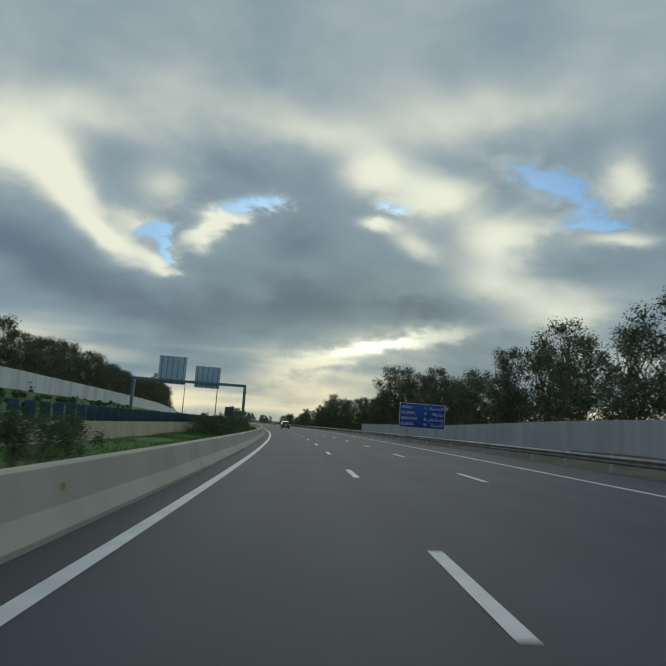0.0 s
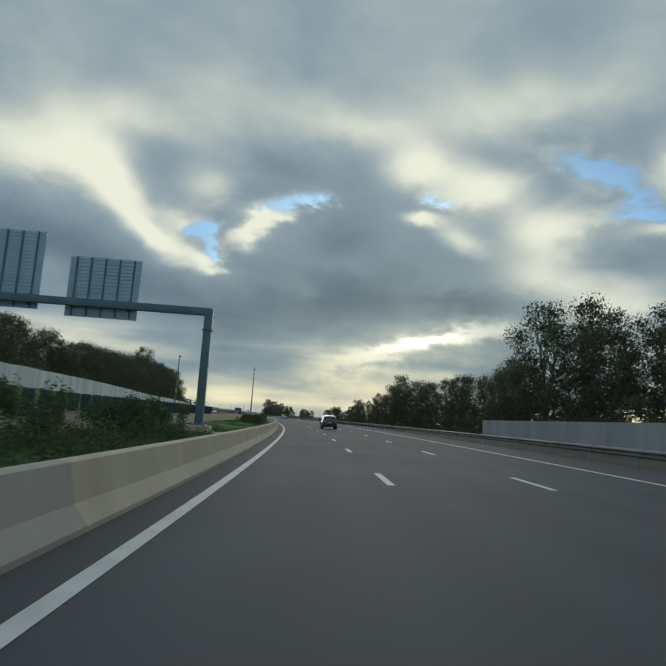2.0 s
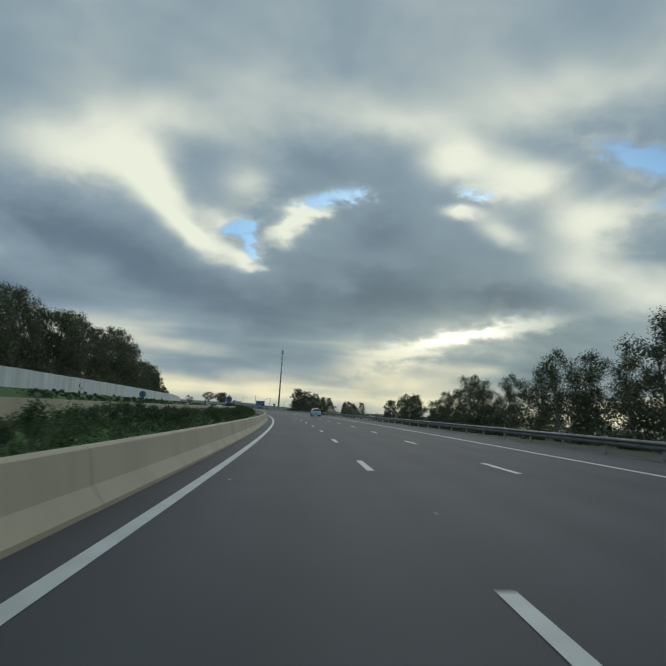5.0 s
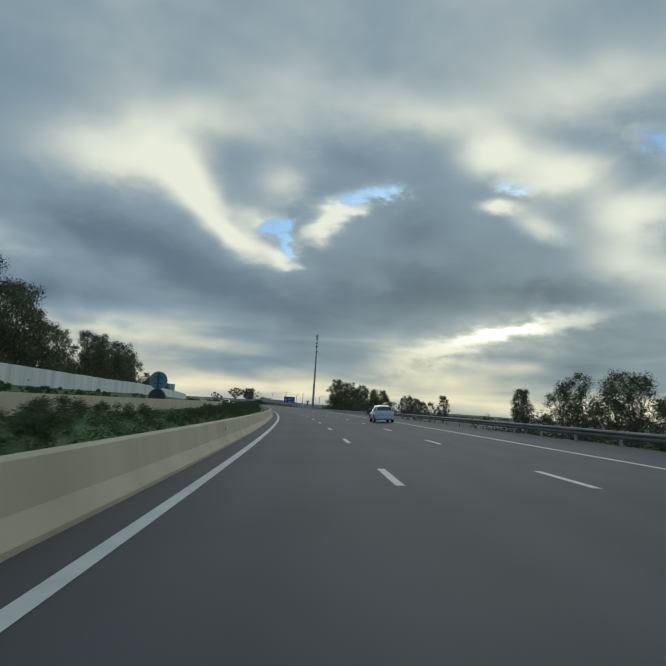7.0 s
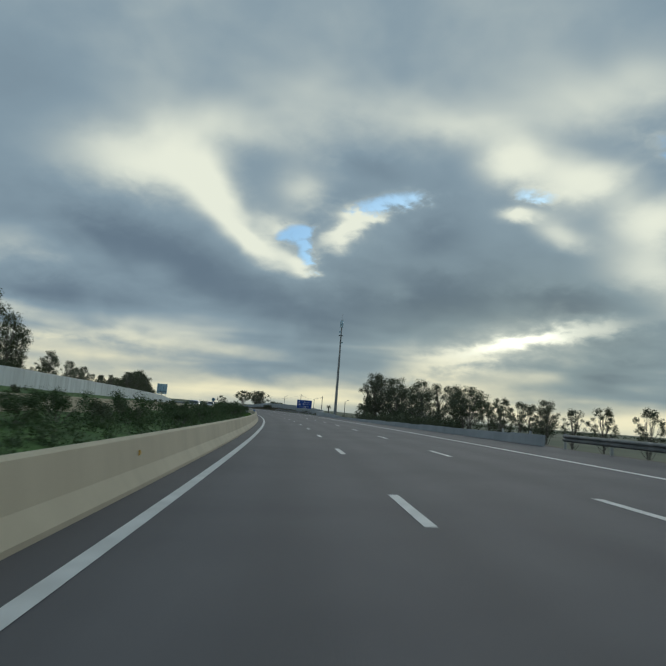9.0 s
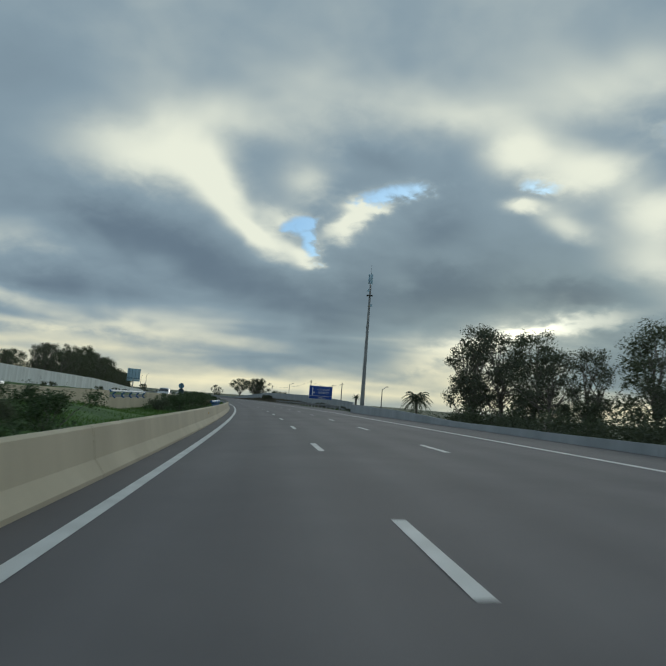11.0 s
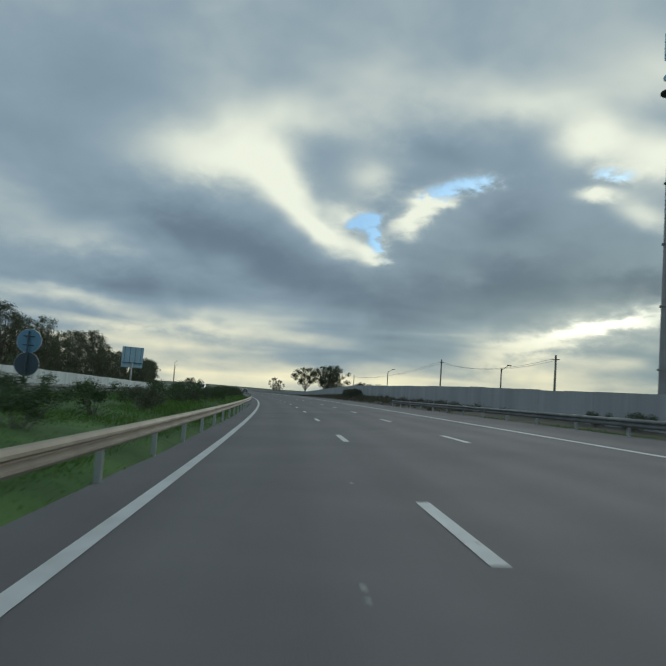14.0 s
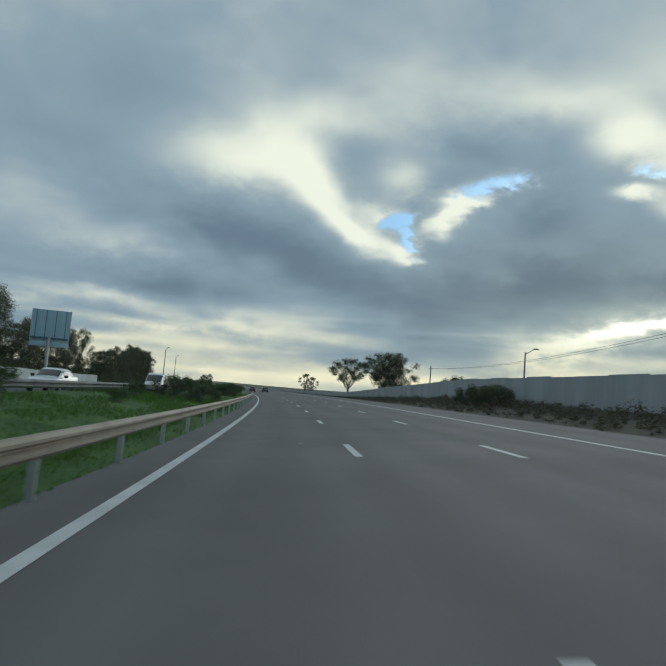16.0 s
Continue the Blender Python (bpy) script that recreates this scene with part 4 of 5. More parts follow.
SHAPES = {
    # lower body: share of the length from the tail, half width, sill, top; cabin: share, base, roof, half width at base and roof
    "suv": dict(L=4.45, W=1.84, wheel=0.36, base=2.67, back=0.84,
                body=[(0.0, 0.74, 0.46, 0.80), (0.008, 0.86, 0.36, 0.96), (0.025, 0.945, 0.30, 1.05), (0.06, 0.99, 0.26, 1.10), (0.14, 1.0, 0.25, 1.12), (0.30, 1.0, 0.24, 1.09), (0.60, 1.0, 0.24, 1.05), (0.72, 0.99, 0.24, 1.02), (0.90, 0.95, 0.26, 0.94), (0.975, 0.84, 0.30, 0.80), (1.0, 0.66, 0.36, 0.64)],
                cabin=[(0.015, 1.02, 1.07, 0.86, 0.82), (0.095, 1.06, 1.48, 0.90, 0.73), (0.16, 1.08, 1.60, 0.92, 0.73), (0.40, 1.08, 1.65, 0.92, 0.74), (0.57, 1.04, 1.57, 0.91, 0.71), (0.75, 0.98, 1.04, 0.86, 0.78)]),
    "hatch": dict(L=3.95, W=1.72, wheel=0.30, base=2.49, back=0.62,
                  body=[(0.0, 0.80, 0.42, 0.70), (0.012, 0.94, 0.30, 0.92), (0.06, 1.0, 0.24, 1.00), (0.30, 1.0, 0.22, 0.97), (0.60, 1.0, 0.22, 0.92), (0.72, 0.99, 0.22, 0.90), (0.90, 0.94, 0.24, 0.80), (0.975, 0.84, 0.28, 0.68), (1.0, 0.66, 0.34, 0.54)],
                  cabin=[(0.015, 0.92, 0.96, 0.88, 0.84), (0.09, 0.96, 1.36, 0.90, 0.72), (0.16, 0.96, 1.44, 0.91, 0.72), (0.40, 0.95, 1.47, 0.91, 0.73), (0.56, 0.92, 1.40, 0.90, 0.71), (0.80, 0.84, 0.90, 0.84, 0.74)]),
    "sedan": dict(L=4.45, W=1.78, wheel=0.31, base=2.62, back=0.90,
                  body=[(0.0, 0.80, 0.44, 0.74), (0.012, 0.94, 0.32, 0.94), (0.06, 1.0, 0.26, 1.00), (0.30, 1.0, 0.24, 0.97), (0.60, 1.0, 0.24, 0.93), (0.72, 0.99, 0.24, 0.91), (0.90, 0.94, 0.26, 0.82), (0.975, 0.84, 0.30, 0.70), (1.0, 0.66, 0.36, 0.56)],
                  cabin=[(0.08, 0.94, 0.98, 0.86, 0.80), (0.20, 0.96, 1.34, 0.90, 0.70), (0.27, 0.96, 1.42, 0.91, 0.71), (0.45, 0.95, 1.45, 0.91, 0.72), (0.57, 0.92, 1.38, 0.90, 0.70), (0.74, 0.86, 0.92, 0.84, 0.74)]),
    "van": dict(L=4.9, W=1.90, wheel=0.33, base=3.0, back=0.95,
                body=[(0.0, 0.92, 0.40, 1.10), (0.01, 0.97, 0.32, 1.16), (0.05, 1.0, 0.28, 1.18), (0.30, 1.0, 0.26, 1.18), (0.60, 1.0, 0.26, 1.18), (0.75, 1.0, 0.26, 1.14), (0.90, 0.96, 0.28, 1.02), (0.975, 0.88, 0.30, 0.86), (1.0, 0.74, 0.36, 0.68)],
                cabin=[(0.005, 1.12, 1.20, 0.96, 0.94), (0.02, 1.14, 1.90, 0.97, 0.86), (0.06, 1.14, 1.97, 0.97, 0.85), (0.55, 1.14, 1.98, 0.97, 0.85), (0.68, 1.12, 1.88, 0.96, 0.83), (0.90, 1.0, 1.06, 0.88, 0.80)]),
}


def make_car(label, shape, paint, m, lights=M_TAILDIM, roof_rails=False, roof=None, category="car"):
    d = SHAPES[shape]
    L, half, R = d["L"], d["W"] / 2, d["wheel"]
    car = thing("car" if category == "car" else "van", label, category, m, group="cars on the motorway")
    y_of = lambda u: -L / 2 + u * L
    body = part("body", done("body", loft([ring(y_of(u), half * w, z0, z1) for u, w, z0, z1 in d["body"]]), paint, 50), car)

    def cab_ring(u, zb, zr, wb, wr):
        wb, wr = wb * half, wr * half
        pts = [(wb, y_of(u), zb - 0.06), (wb + (wr - wb) * 0.55, y_of(u), zb + (zr - zb) * 0.6), (wr + 0.02, y_of(u), zr - 0.10 * min(1, (zr - zb) * 2)), (wr - 0.05, y_of(u), zr - 0.03), (wr - 0.16, y_of(u), zr), (wr * 0.4, y_of(u), zr + 0.02)]
        return pts + [(-x, y, z) for x, y, z in reversed(pts)]

    rings = [cab_ring(*c) for c in d["cabin"]]
    part("cabin", done("cabin", loft(rings), roof or paint, 60), car)
    glass = skin(rings)
    us = [q[0] for q in d["cabin"]]
    # panes a little proud of the cabin
    for u0, u1, slope in ((1.25, 2.02, 0.12), (2.08, 2.92, 0.0), (2.98, 4.22, 0.0)):
        for v0, v1 in ((0.35, 2.0), (10.65, 9.0)):
            part("side_window", done("side_window", patch(glass, u0, u1, v0, v1, slope=slope), M_GLASS), car)
    part("rear_window", done("rear_window", patch(glass, 0.22, 0.97, 2.6, 8.4), M_GLASS), car)
    part("windscreen", done("windscreen", patch(glass, 4.12, 4.86, 2.6, 8.4), M_GLASS), car)
    part("spoiler", done("spoiler", patch(glass, 0.98, 1.18, 2.4, 8.6, 0.035, 3), paint), car)

    # wheels with arches
    ya = -L / 2 + d["back"]
    for sx in (1, -1):
        for y in (ya, ya + d["base"]):
            wheel = part("wheel", rods("wheel", M_TRIM, ((sx * (half - 0.20), y, R), (sx * (half - 0.02), y, R), R * 0.60), sides=20), car)
            bm = bmesh.new()
            for r0, x0, r1, x1 in ((R * 0.62, 0.0, R * 0.97, 0.0), (R * 0.97, 0.0, R, -0.03), (R, -0.03, R, -0.19), (R, -0.19, R * 0.62, -0.22)):
                rings = [[bm.verts.new((sx * (half + 0.012 + x), y + r * math.cos(k * math.tau / 28), R + r * math.sin(k * math.tau / 28))) for k in range(28)] for r, x in ((r0, x0), (r1, x1))]
                for k in range(28):
                    bm.faces.new((rings[0][k], rings[0][(k + 1) % 28], rings[1][(k + 1) % 28], rings[1][k]))
            part("tyre", done("tyre", bm, M_TYRE), wheel)
            bm = bmesh.new()
            for k in range(5):
                a = k * math.tau / 5
                rod(bm, (sx * (half + 0.004), y, R), (sx * (half + 0.006), y + R * 0.60 * math.cos(a), R + R * 0.60 * math.sin(a)), 0.035, 0.045, 6)
            rod(bm, (sx * (half - 0.01), y, R), (sx * (half + 0.012), y, R), 0.06, sides=12)
            part("rim", done("rim", bm, M_RIM), wheel)
            bm = bmesh.new()
            inner = [(sx * (half + 0.004), y + (R + 0.02) * math.cos(k * math.pi / 14), R + (R + 0.02) * math.sin(k * math.pi / 14)) for k in range(15)]
            outer = [(sx * (half + 0.016), y + (R + 0.085) * math.cos(k * math.pi / 14), R + (R + 0.085) * math.sin(k * math.pi / 14)) for k in range(15)]
            vi, vo = [bm.verts.new(p) for p in inner], [bm.verts.new(p) for p in outer]
            vb = [bm.verts.new((p[0] - sx * 0.10, p[1], p[2])) for p in outer]
            for k in range(14):
                bm.faces.new((vi[k], vi[k + 1], vo[k + 1], vo[k]))
                bm.faces.new((vo[k], vo[k + 1], vb[k + 1], vb[k]))
            part("wheel_arch", done("wheel_arch", bm, M_TRIM), car)
        part("sill", boxed("sill", M_TRIM, (sx * (half - 0.06), ya + d["base"] / 2, 0.22, 0.14, d["base"] - 2 * R - 0.10, 0.14), bevel=0.02), car)
        um = us[4] + 0.07
        part("mirror", boxed("mirror", M_TRIM, (sx * (half + 0.09), y_of(um), d["cabin"][4][1] - 0.02, 0.22, 0.12, 0.16), bevel=0.04), car)
        for u in (us[2] + 0.13, us[3] + 0.12):
            part("door_handle", boxed("door_handle", paint, (sx * (half + 0.004), y_of(u), 0.80, 0.03, 0.20, 0.03), bevel=0.008), car)
        top = d["body"][1][3]
        if shape == "hatch":
            pts = [(sx * half * 0.99, -L / 2 + 0.20, top - 0.10), (sx * half * 0.99, -L / 2 + 0.46, top + 0.10), (sx * half * 0.86, -L / 2 + 0.36, top + 0.34), (sx * half * 0.80, -L / 2 + 0.12, top + 0.06), (sx * half * 0.86, -L / 2 + 0.04, top - 0.14)]
            lamp = part("tail_lamp", done("tail_lamp", slab(pts, 0.03, (sx * 0.7, -0.7, 0.1)), lights), car, "tall red tail lamp")
        else:
            def wrap(x0, x1, z0, z1, out):
                """Corners on the rounded tail, further forward towards the side."""
                y = lambda x: -L / 2 - 0.012 + 0.16 * max(0.0, (x - 0.5) / 0.48) ** 2.2
                return [(sx * half * x0, y(x0) - out, z0), (sx * half * x1, y(x1) - out, z0), (sx * half * (x1 + 0.015), y(x1) - out, z1), (sx * half * (x0 + 0.015), y(x0) - out, z1)]

            za = top - 0.05 if shape == "suv" else top - 0.16
            lamp = part("tail_lamp", done("tail_lamp", slab(wrap(0.50, 0.955, za - 0.09, za + 0.085, 0.0), 0.03, (sx * 0.35, -1, 0)), M_TRIM), car)
            for k in range(3):
                x = 0.56 + 0.135 * k
                part("lamp_bar", done("lamp_bar", slab(wrap(x, x + 0.085, za - 0.065, za + 0.06, 0.03), 0.012, (sx * 0.3, -1, 0)), lights), lamp)
        part("head_lamp", boxed("head_lamp", M_HEAD, (sx * half * 0.66, L / 2 - 0.16, d["body"][-2][3] - 0.14, half * 0.42, 0.24, 0.13), bevel=0.03), car)
        part("reflector", boxed("reflector", M_TAILDIM, (sx * half * 0.70, -L / 2 + 0.0, 0.50, 0.16, 0.03, 0.05)), car)
        if roof_rails:
            part("roof_rail", rods("roof_rail", M_RIM, ((sx * half * 0.66, y_of(us[2] + 0.02), d["cabin"][2][2] + 0.02), (sx * half * 0.67, y_of(us[3] + 0.02), d["cabin"][3][2] + 0.03), 0.02), ((sx * half * 0.67, y_of(us[3] + 0.02), d["cabin"][3][2] + 0.03), (sx * half * 0.64, y_of(us[4] - 0.03), d["cabin"][4][2] + 0.06), 0.02), sides=8), car)
    # added patch over the dark roof, its pale colour imitates reflected sky
    if roof_rails:
        part("roof_panel", done("roof_panel", patch(glass, 1.3, 3.9, 3.4, 7.6, 0.006, 10, 10), M_ROOFSHEEN), car, "roof skin coloured pale as the sky's reflection")
    part("rear_bumper", boxed("rear_bumper", paint if shape == "hatch" else M_TRIM, (0, -L / 2 + 0.10, 0.30, half * 1.80, 0.24, 0.26), bevel=0.05), car)
    part("front_bumper", boxed("front_bumper", M_TRIM, (0, L / 2 - 0.12, 0.27, half * 1.3, 0.16, 0.20), bevel=0.04), car)
    part("grille", boxed("grille", M_TRIM, (0, L / 2 - 0.06, 0.50, half * 0.9, 0.08, 0.12), bevel=0.02), car)
    if shape != "hatch":
        part("light_strip", boxed("light_strip", M_TRIM, (0, -L / 2 - 0.002, d["body"][1][3] - 0.15, half * 1.1, 0.03, 0.10), bevel=0.01), car)
    for y, turn in ((-L / 2 - 0.012, 0), (L / 2 + 0.005, 0)):
        zp = 0.72 if y < 0 else 0.42
        plate = part("number_plate", boxed("number_plate", M_PLATE, (0, y, zp, 0.52, 0.02, 0.11), bevel=0.004), car)
        step = -0.013 if y < 0 else 0.013
        for xb, wb in ((-0.13, 0.17), (0.03, 0.05), (0.17, 0.08)):
            part("plate_bar", boxed("plate_bar", M_INK, (xb, y + step, zp + 0.035, wb, 0.006, 0.04)), plate, "plain dark bar")
    part("badge", boxed("badge", M_CHROME, (0, -L / 2 - 0.02, d["body"][1][3] - 0.12, 0.07, 0.012, 0.07), bevel=0.01), car)
    return car


M_SUV = car_paint("dark_slate_paint", (0.030, 0.056, 0.078))
# sky reflection painted as a pale roof colour
M_ROOFSHEEN = car_paint("roof_sky_sheen", (0.30, 0.31, 0.30), 0.2)
M_PALE = car_paint("pale_blue_paint", (0.42, 0.58, 0.72), 0.3, 0.1)
M_WHITE = car_paint("white_paint", (0.72, 0.74, 0.75), 0.3, 0.0)
M_BLACK = car_paint("black_paint", (0.015, 0.016, 0.018))
M_SILVER = car_paint("silver_paint", (0.42, 0.44, 0.46), 0.3, 0.6)
M_BLUEVAN = car_paint("blue_van_paint", (0.16, 0.36, 0.55), 0.35, 0.1)


def on_road(s, lat, turn=0.0):
    """Wheels on the tilted carriageway."""
    m = stand(s, lat, road_z(s, lat) - 0.004)
    lean = math.degrees(math.atan(tilt(s)))
    return m @ pose(0, 0, 0, 0, -lean, turn)


make_car("dark slate family SUV with lit red tail lamps and roof rails", "suv", M_SUV, on_road(149.4, -3.72), M_TAIL, True)
make_car("pale blue three-door hatchback with tall red tail lamps", "hatch", M_PALE, on_road(297.4, -7.4))
make_car("black saloon car far ahead in the fast lane", "sedan", M_BLACK, on_road(744.0, -0.3))
make_car("dark grey hatchback far ahead in the middle lane", "hatch", M_SUV, on_road(734.0, -3.4))
for label, shape, paint, s, lat, kind in (("white saloon car on the oncoming carriageway behind the low wall", "sedan", M_WHITE, 131.0, 12.0, "car"), ("white hatchback on the oncoming carriageway behind the low wall", "hatch", M_WHITE, 138.0, 12.2, "car"),
                                          ("pale blue people carrier on the oncoming carriageway", "suv", M_BLUEVAN, 181.0, 16.0, "car"), ("silver SUV on the oncoming carriageway", "suv", M_SILVER, 477.0, 12.5, "car"), ("white saloon car on the oncoming carriageway beyond the shrubs", "sedan", M_WHITE, 404.0, 12.0, "car"),
                                          ("white and grey saloon car behind the steel rail", "sedan", M_WHITE, 590.0, 13.8, "car"), ("white van approaching on the oncoming carriageway", "van", M_WHITE, 620.0, 12.8, "van")):
    make_car(label, shape, paint, stand(s, lat, lerp(s, OPP_Z) + 0.0, 180.0), category=kind)

# ---- trees and shrubs ----
M_BARK = surface("bark", (0.11, 0.095, 0.08), (0.26, 0.235, 0.20), 0.9, 3.0, 25.0, 0.6)
M_LEAF_DARK = foliage("leaves_dark", (0.066, 0.082, 0.046), (0.130, 0.150, 0.088), 0.48)
M_LEAF_GREY = foliage("leaves_greygreen", (0.080, 0.094, 0.060), (0.150, 0.158, 0.105), 0.50)
M_LEAF_SHRUB = foliage("leaves_shrub", (0.050, 0.086, 0.034), (0.105, 0.150, 0.062), 0.34)
M_SCRUB = foliage("brown_scrub", (0.080, 0.076, 0.050), (0.185, 0.165, 0.115), 0.4)
M_BLADE = foliage("grass_blades", (0.060, 0.132, 0.022), (0.135, 0.235, 0.050), 0.5)
M_STRAW = foliage("dry_grass", (0.20, 0.18, 0.11), (0.38, 0.34, 0.24), 0.3)


def leaf_mesh(rng, name, clumps, count, length, width, mat, droop=0.0):
    """Many single leaves spread through round clumps (x, y, z, radius, flatness)."""
    c = np.array(clumps)
    weight = c[:, 3] ** 2
    pick = rng.choice(len(c), count, p=weight / weight.sum())
    way = rng.normal(size=(count, 3))
    way /= np.linalg.norm(way, axis=1)[:, None]
    r = rng.random(count) ** 0.42 * (0.86 + 0.24 * rng.random(count))
    pos = c[pick, :3] + way * (r * c[pick, 3])[:, None] * np.stack([np.ones(count), np.ones(count), c[pick, 4]], 1)
    a = rng.normal(size=(count, 3)) + np.array([0, 0, -droop])
    a /= np.linalg.norm(a, axis=1)[:, None]
    b = np.cross(a, rng.normal(size=(count, 3)))
    b /= np.linalg.norm(b, axis=1)[:, None] + 1e-9
    full = 1.95 - 1.25 * np.minimum(r, 1.05)      # coarse sprays inside, small leaves at the rim
    ln = length * (full * (0.6 + 0.8 * rng.random(count)))[:, None]
    wd = width * (full * (0.6 + 0.8 * rng.random(count)))[:, None]
    v = np.stack([pos - a * ln / 2 - b * wd * 0.55, pos - a * ln * 0.3 + b * wd * 0.65, pos + a * ln / 2], 1).reshape(-1, 3)
    me = bpy.data.meshes.new(name)
    me.vertices.add(3 * count)
    me.vertices.foreach_set("co", v.ravel())
    me.loops.add(3 * count)
    me.loops.foreach_set("vertex_index", np.arange(3 * count, dtype=np.int32))
    me.polygons.add(count)
    me.polygons.foreach_set("loop_start", np.arange(0, 3 * count, 3, dtype=np.int32))
    me.materials.append(mat)
    me.update(calc_edges=True)
    return me


def limb(bm, pts, radii, sides=6):
    for i in range(len(pts) - 1):
        rod(bm, pts[i], pts[i + 1], radii[i], radii[i + 1], sides)


def make_tree(seed, height, spread, low, clumps, count, mat, label, leaf=0.30, stems=1, flat=0.75, open_=0.13, name="tree"):
    """A tree: bent tapered trunks, limbs to every clump, and a crown of single leaves."""
    rng = np.random.default_rng(seed)
    tree = thing(name, label, "tree", group="roadside trees")
    bm = bmesh.new()
    tops = []
    for k in range(stems):
        lean = rng.normal(size=2) * 0.05 * height + (0 if stems == 1 else 1) * np.array([math.cos(k * 2.4), math.sin(k * 2.4)]) * 0.10 * height
        pts = [Vector((lean[0] * t * t + 0.02 * height * rng.normal() * (0 < t < 1), lean[1] * t * t + 0.02 * height * rng.normal() * (0 < t < 1), height * 0.86 * t - (0.5 if t == 0 else 0))) for t in (0, 0.25, 0.5, 0.75, 1.0)]
        r = 0.020 * height / math.sqrt(stems)
        limb(bm, pts, [r * 1.25, r, r * 0.75, r * 0.5, r * 0.2], 7)
        tops.append(pts)
    cl = []
    for i in range(clumps):
        t = low + (1 - low) * ((i + 0.5) / clumps)
        a = i * 2.399 + rng.random() * 0.9
        prof = math.sin(math.pi * min(1.0, 0.18 + 0.80 * (t - low) / (1 - low) * 0.95)) ** 0.7
        d = spread * prof * (0.35 + 0.75 * rng.random())
        p = Vector((d * math.cos(a), d * math.sin(a), height * t * (0.93 + 0.08 * rng.random())))
        rad = height * open_ * (0.65 + 0.7 * rng.random())
        cl.append((p.x, p.y, min(p.z, height - rad * flat * 0.6), rad, flat))
        trunk = tops[i % stems]
        u = max(0.0, min(3.0, (t - 0.22) * 4 * 0.9))
        root = trunk[int(u)].lerp(trunk[int(u) + 1], u - int(u))
        mid = root.lerp(p, 0.5) + Vector((0, 0, -0.03 * height))
        limb(bm, [root, mid, p], [0.007 * height, 0.005 * height, 0.002 * height], 4)
    part("trunk", done("trunk", bm, M_BARK), tree)
    part("crown", leaf_mesh(rng, "crown", cl, count, leaf, leaf * 0.40, mat, 0.8), tree)
    return tree


def palm(label, m, height=3.2, reach=2.3):
    """A short palm: a shaggy trunk and arching fronds, each a rib with two rows of leaflets."""
    rng = np.random.default_rng(5)
    ob = thing("palm_tree", label, "palm tree", m)
    part("trunk", rods("trunk", M_BARK, ((0, 0, -0.5), (0, 0, height), 0.26, 0.22), sides=10), ob)
    count = 44 if reach > 1.5 else 20
    for k in range(count):
        a, up = k * 2.399, 1.35 - 1.75 * (k / count)
        ln = reach * (0.85 + 0.3 * rng.random())
        pts = [Vector((math.cos(a) * r * math.cos(up * 0.6), math.sin(a) * r * math.cos(up * 0.6), height + up * r * 0.9 - 0.26 * r * r)) for r in np.linspace(0.05, ln, 9)]
        bm = bmesh.new()
        limb(bm, pts, list(np.linspace(0.03, 0.006, 9)), 4)
        for p, q in zip(pts[1:], pts[2:]):
            side = (q - p).cross(Vector((0, 0, 1))).normalized()
            for f in (0.0, 0.25, 0.5, 0.75):
                base = p.lerp(q, f)
                for sg in (1, -1):
                    tip = base + side * sg * 0.17 * reach + (q - p) * 0.9 + Vector((0, 0, -0.09 * reach))
                    w = (q - p).normalized() * 0.04
                    bm.faces.new([bm.verts.new(base - w), bm.verts.new(base + w), bm.verts.new(tip)])
        part("frond", done("frond", bm, M_LEAF_DARK, 0), ob)
    return ob


TREES = [
    make_tree(11, 12.0, 3.4, 0.22, 26, 6400, M_LEAF_DARK, "tall dark eucalyptus with a ragged dense crown", 0.26, 2, 0.8, 0.125),
    make_tree(12, 13.0, 3.0, 0.30, 24, 5600, M_LEAF_DARK, "tall slender eucalyptus with clumps of dark leaves", 0.26, 1, 0.85, 0.105),
    make_tree(13, 10.5, 3.6, 0.10, 28, 6800, M_LEAF_DARK, "broad dark evergreen tree leafy down to the ground", 0.27, 2, 0.8, 0.145),
    make_tree(14, 11.5, 3.2, 0.30, 34, 6200, M_LEAF_GREY, "airy grey-green eucalyptus with bare pale limbs", 0.23, 3, 0.9, 0.085),
    make_tree(15, 10.0, 4.6, 0.34, 34, 7800, M_LEAF_DARK, "broad rounded dark pine with a dense domed crown", 0.26, 1, 0.72, 0.15),
    make_tree(16, 6.5, 2.8, 0.05, 22, 4600, M_LEAF_DARK, "low bushy evergreen tree in the undergrowth", 0.24, 3, 0.8, 0.17),
    make_tree(17, 9.0, 4.3, 0.50, 34, 6400, M_LEAF_DARK, "wide umbrella-shaped tree with bare forking trunks", 0.22, 3, 0.65, 0.125),
    make_tree(18, 9.5, 4.6, 0.36, 38, 6200, M_LEAF_GREY, "open spreading tree with light gaps between its leafy boughs", 0.21, 2, 0.75, 0.105),
    make_tree(19, 9.0, 2.6, 0.34, 26, 2600, M_LEAF_GREY, "thin half-bare tree with sparse pale foliage", 0.24, 3, 0.9, 0.085),
]
used = [0.0] * len(TREES)


def plant(kind, s, lat, scale, turn, sink=0.0):
    m = stand(s, lat, land_z(s, lat) - sink, turn) @ Matrix.Scale(scale, 4)
    if not used[kind]:
        used[kind] = scale
        TREES[kind].matrix_basis = m
        return TREES[kind]
    return copy_thing(TREES[kind], m @ Matrix.Scale(1 / used[kind], 4))


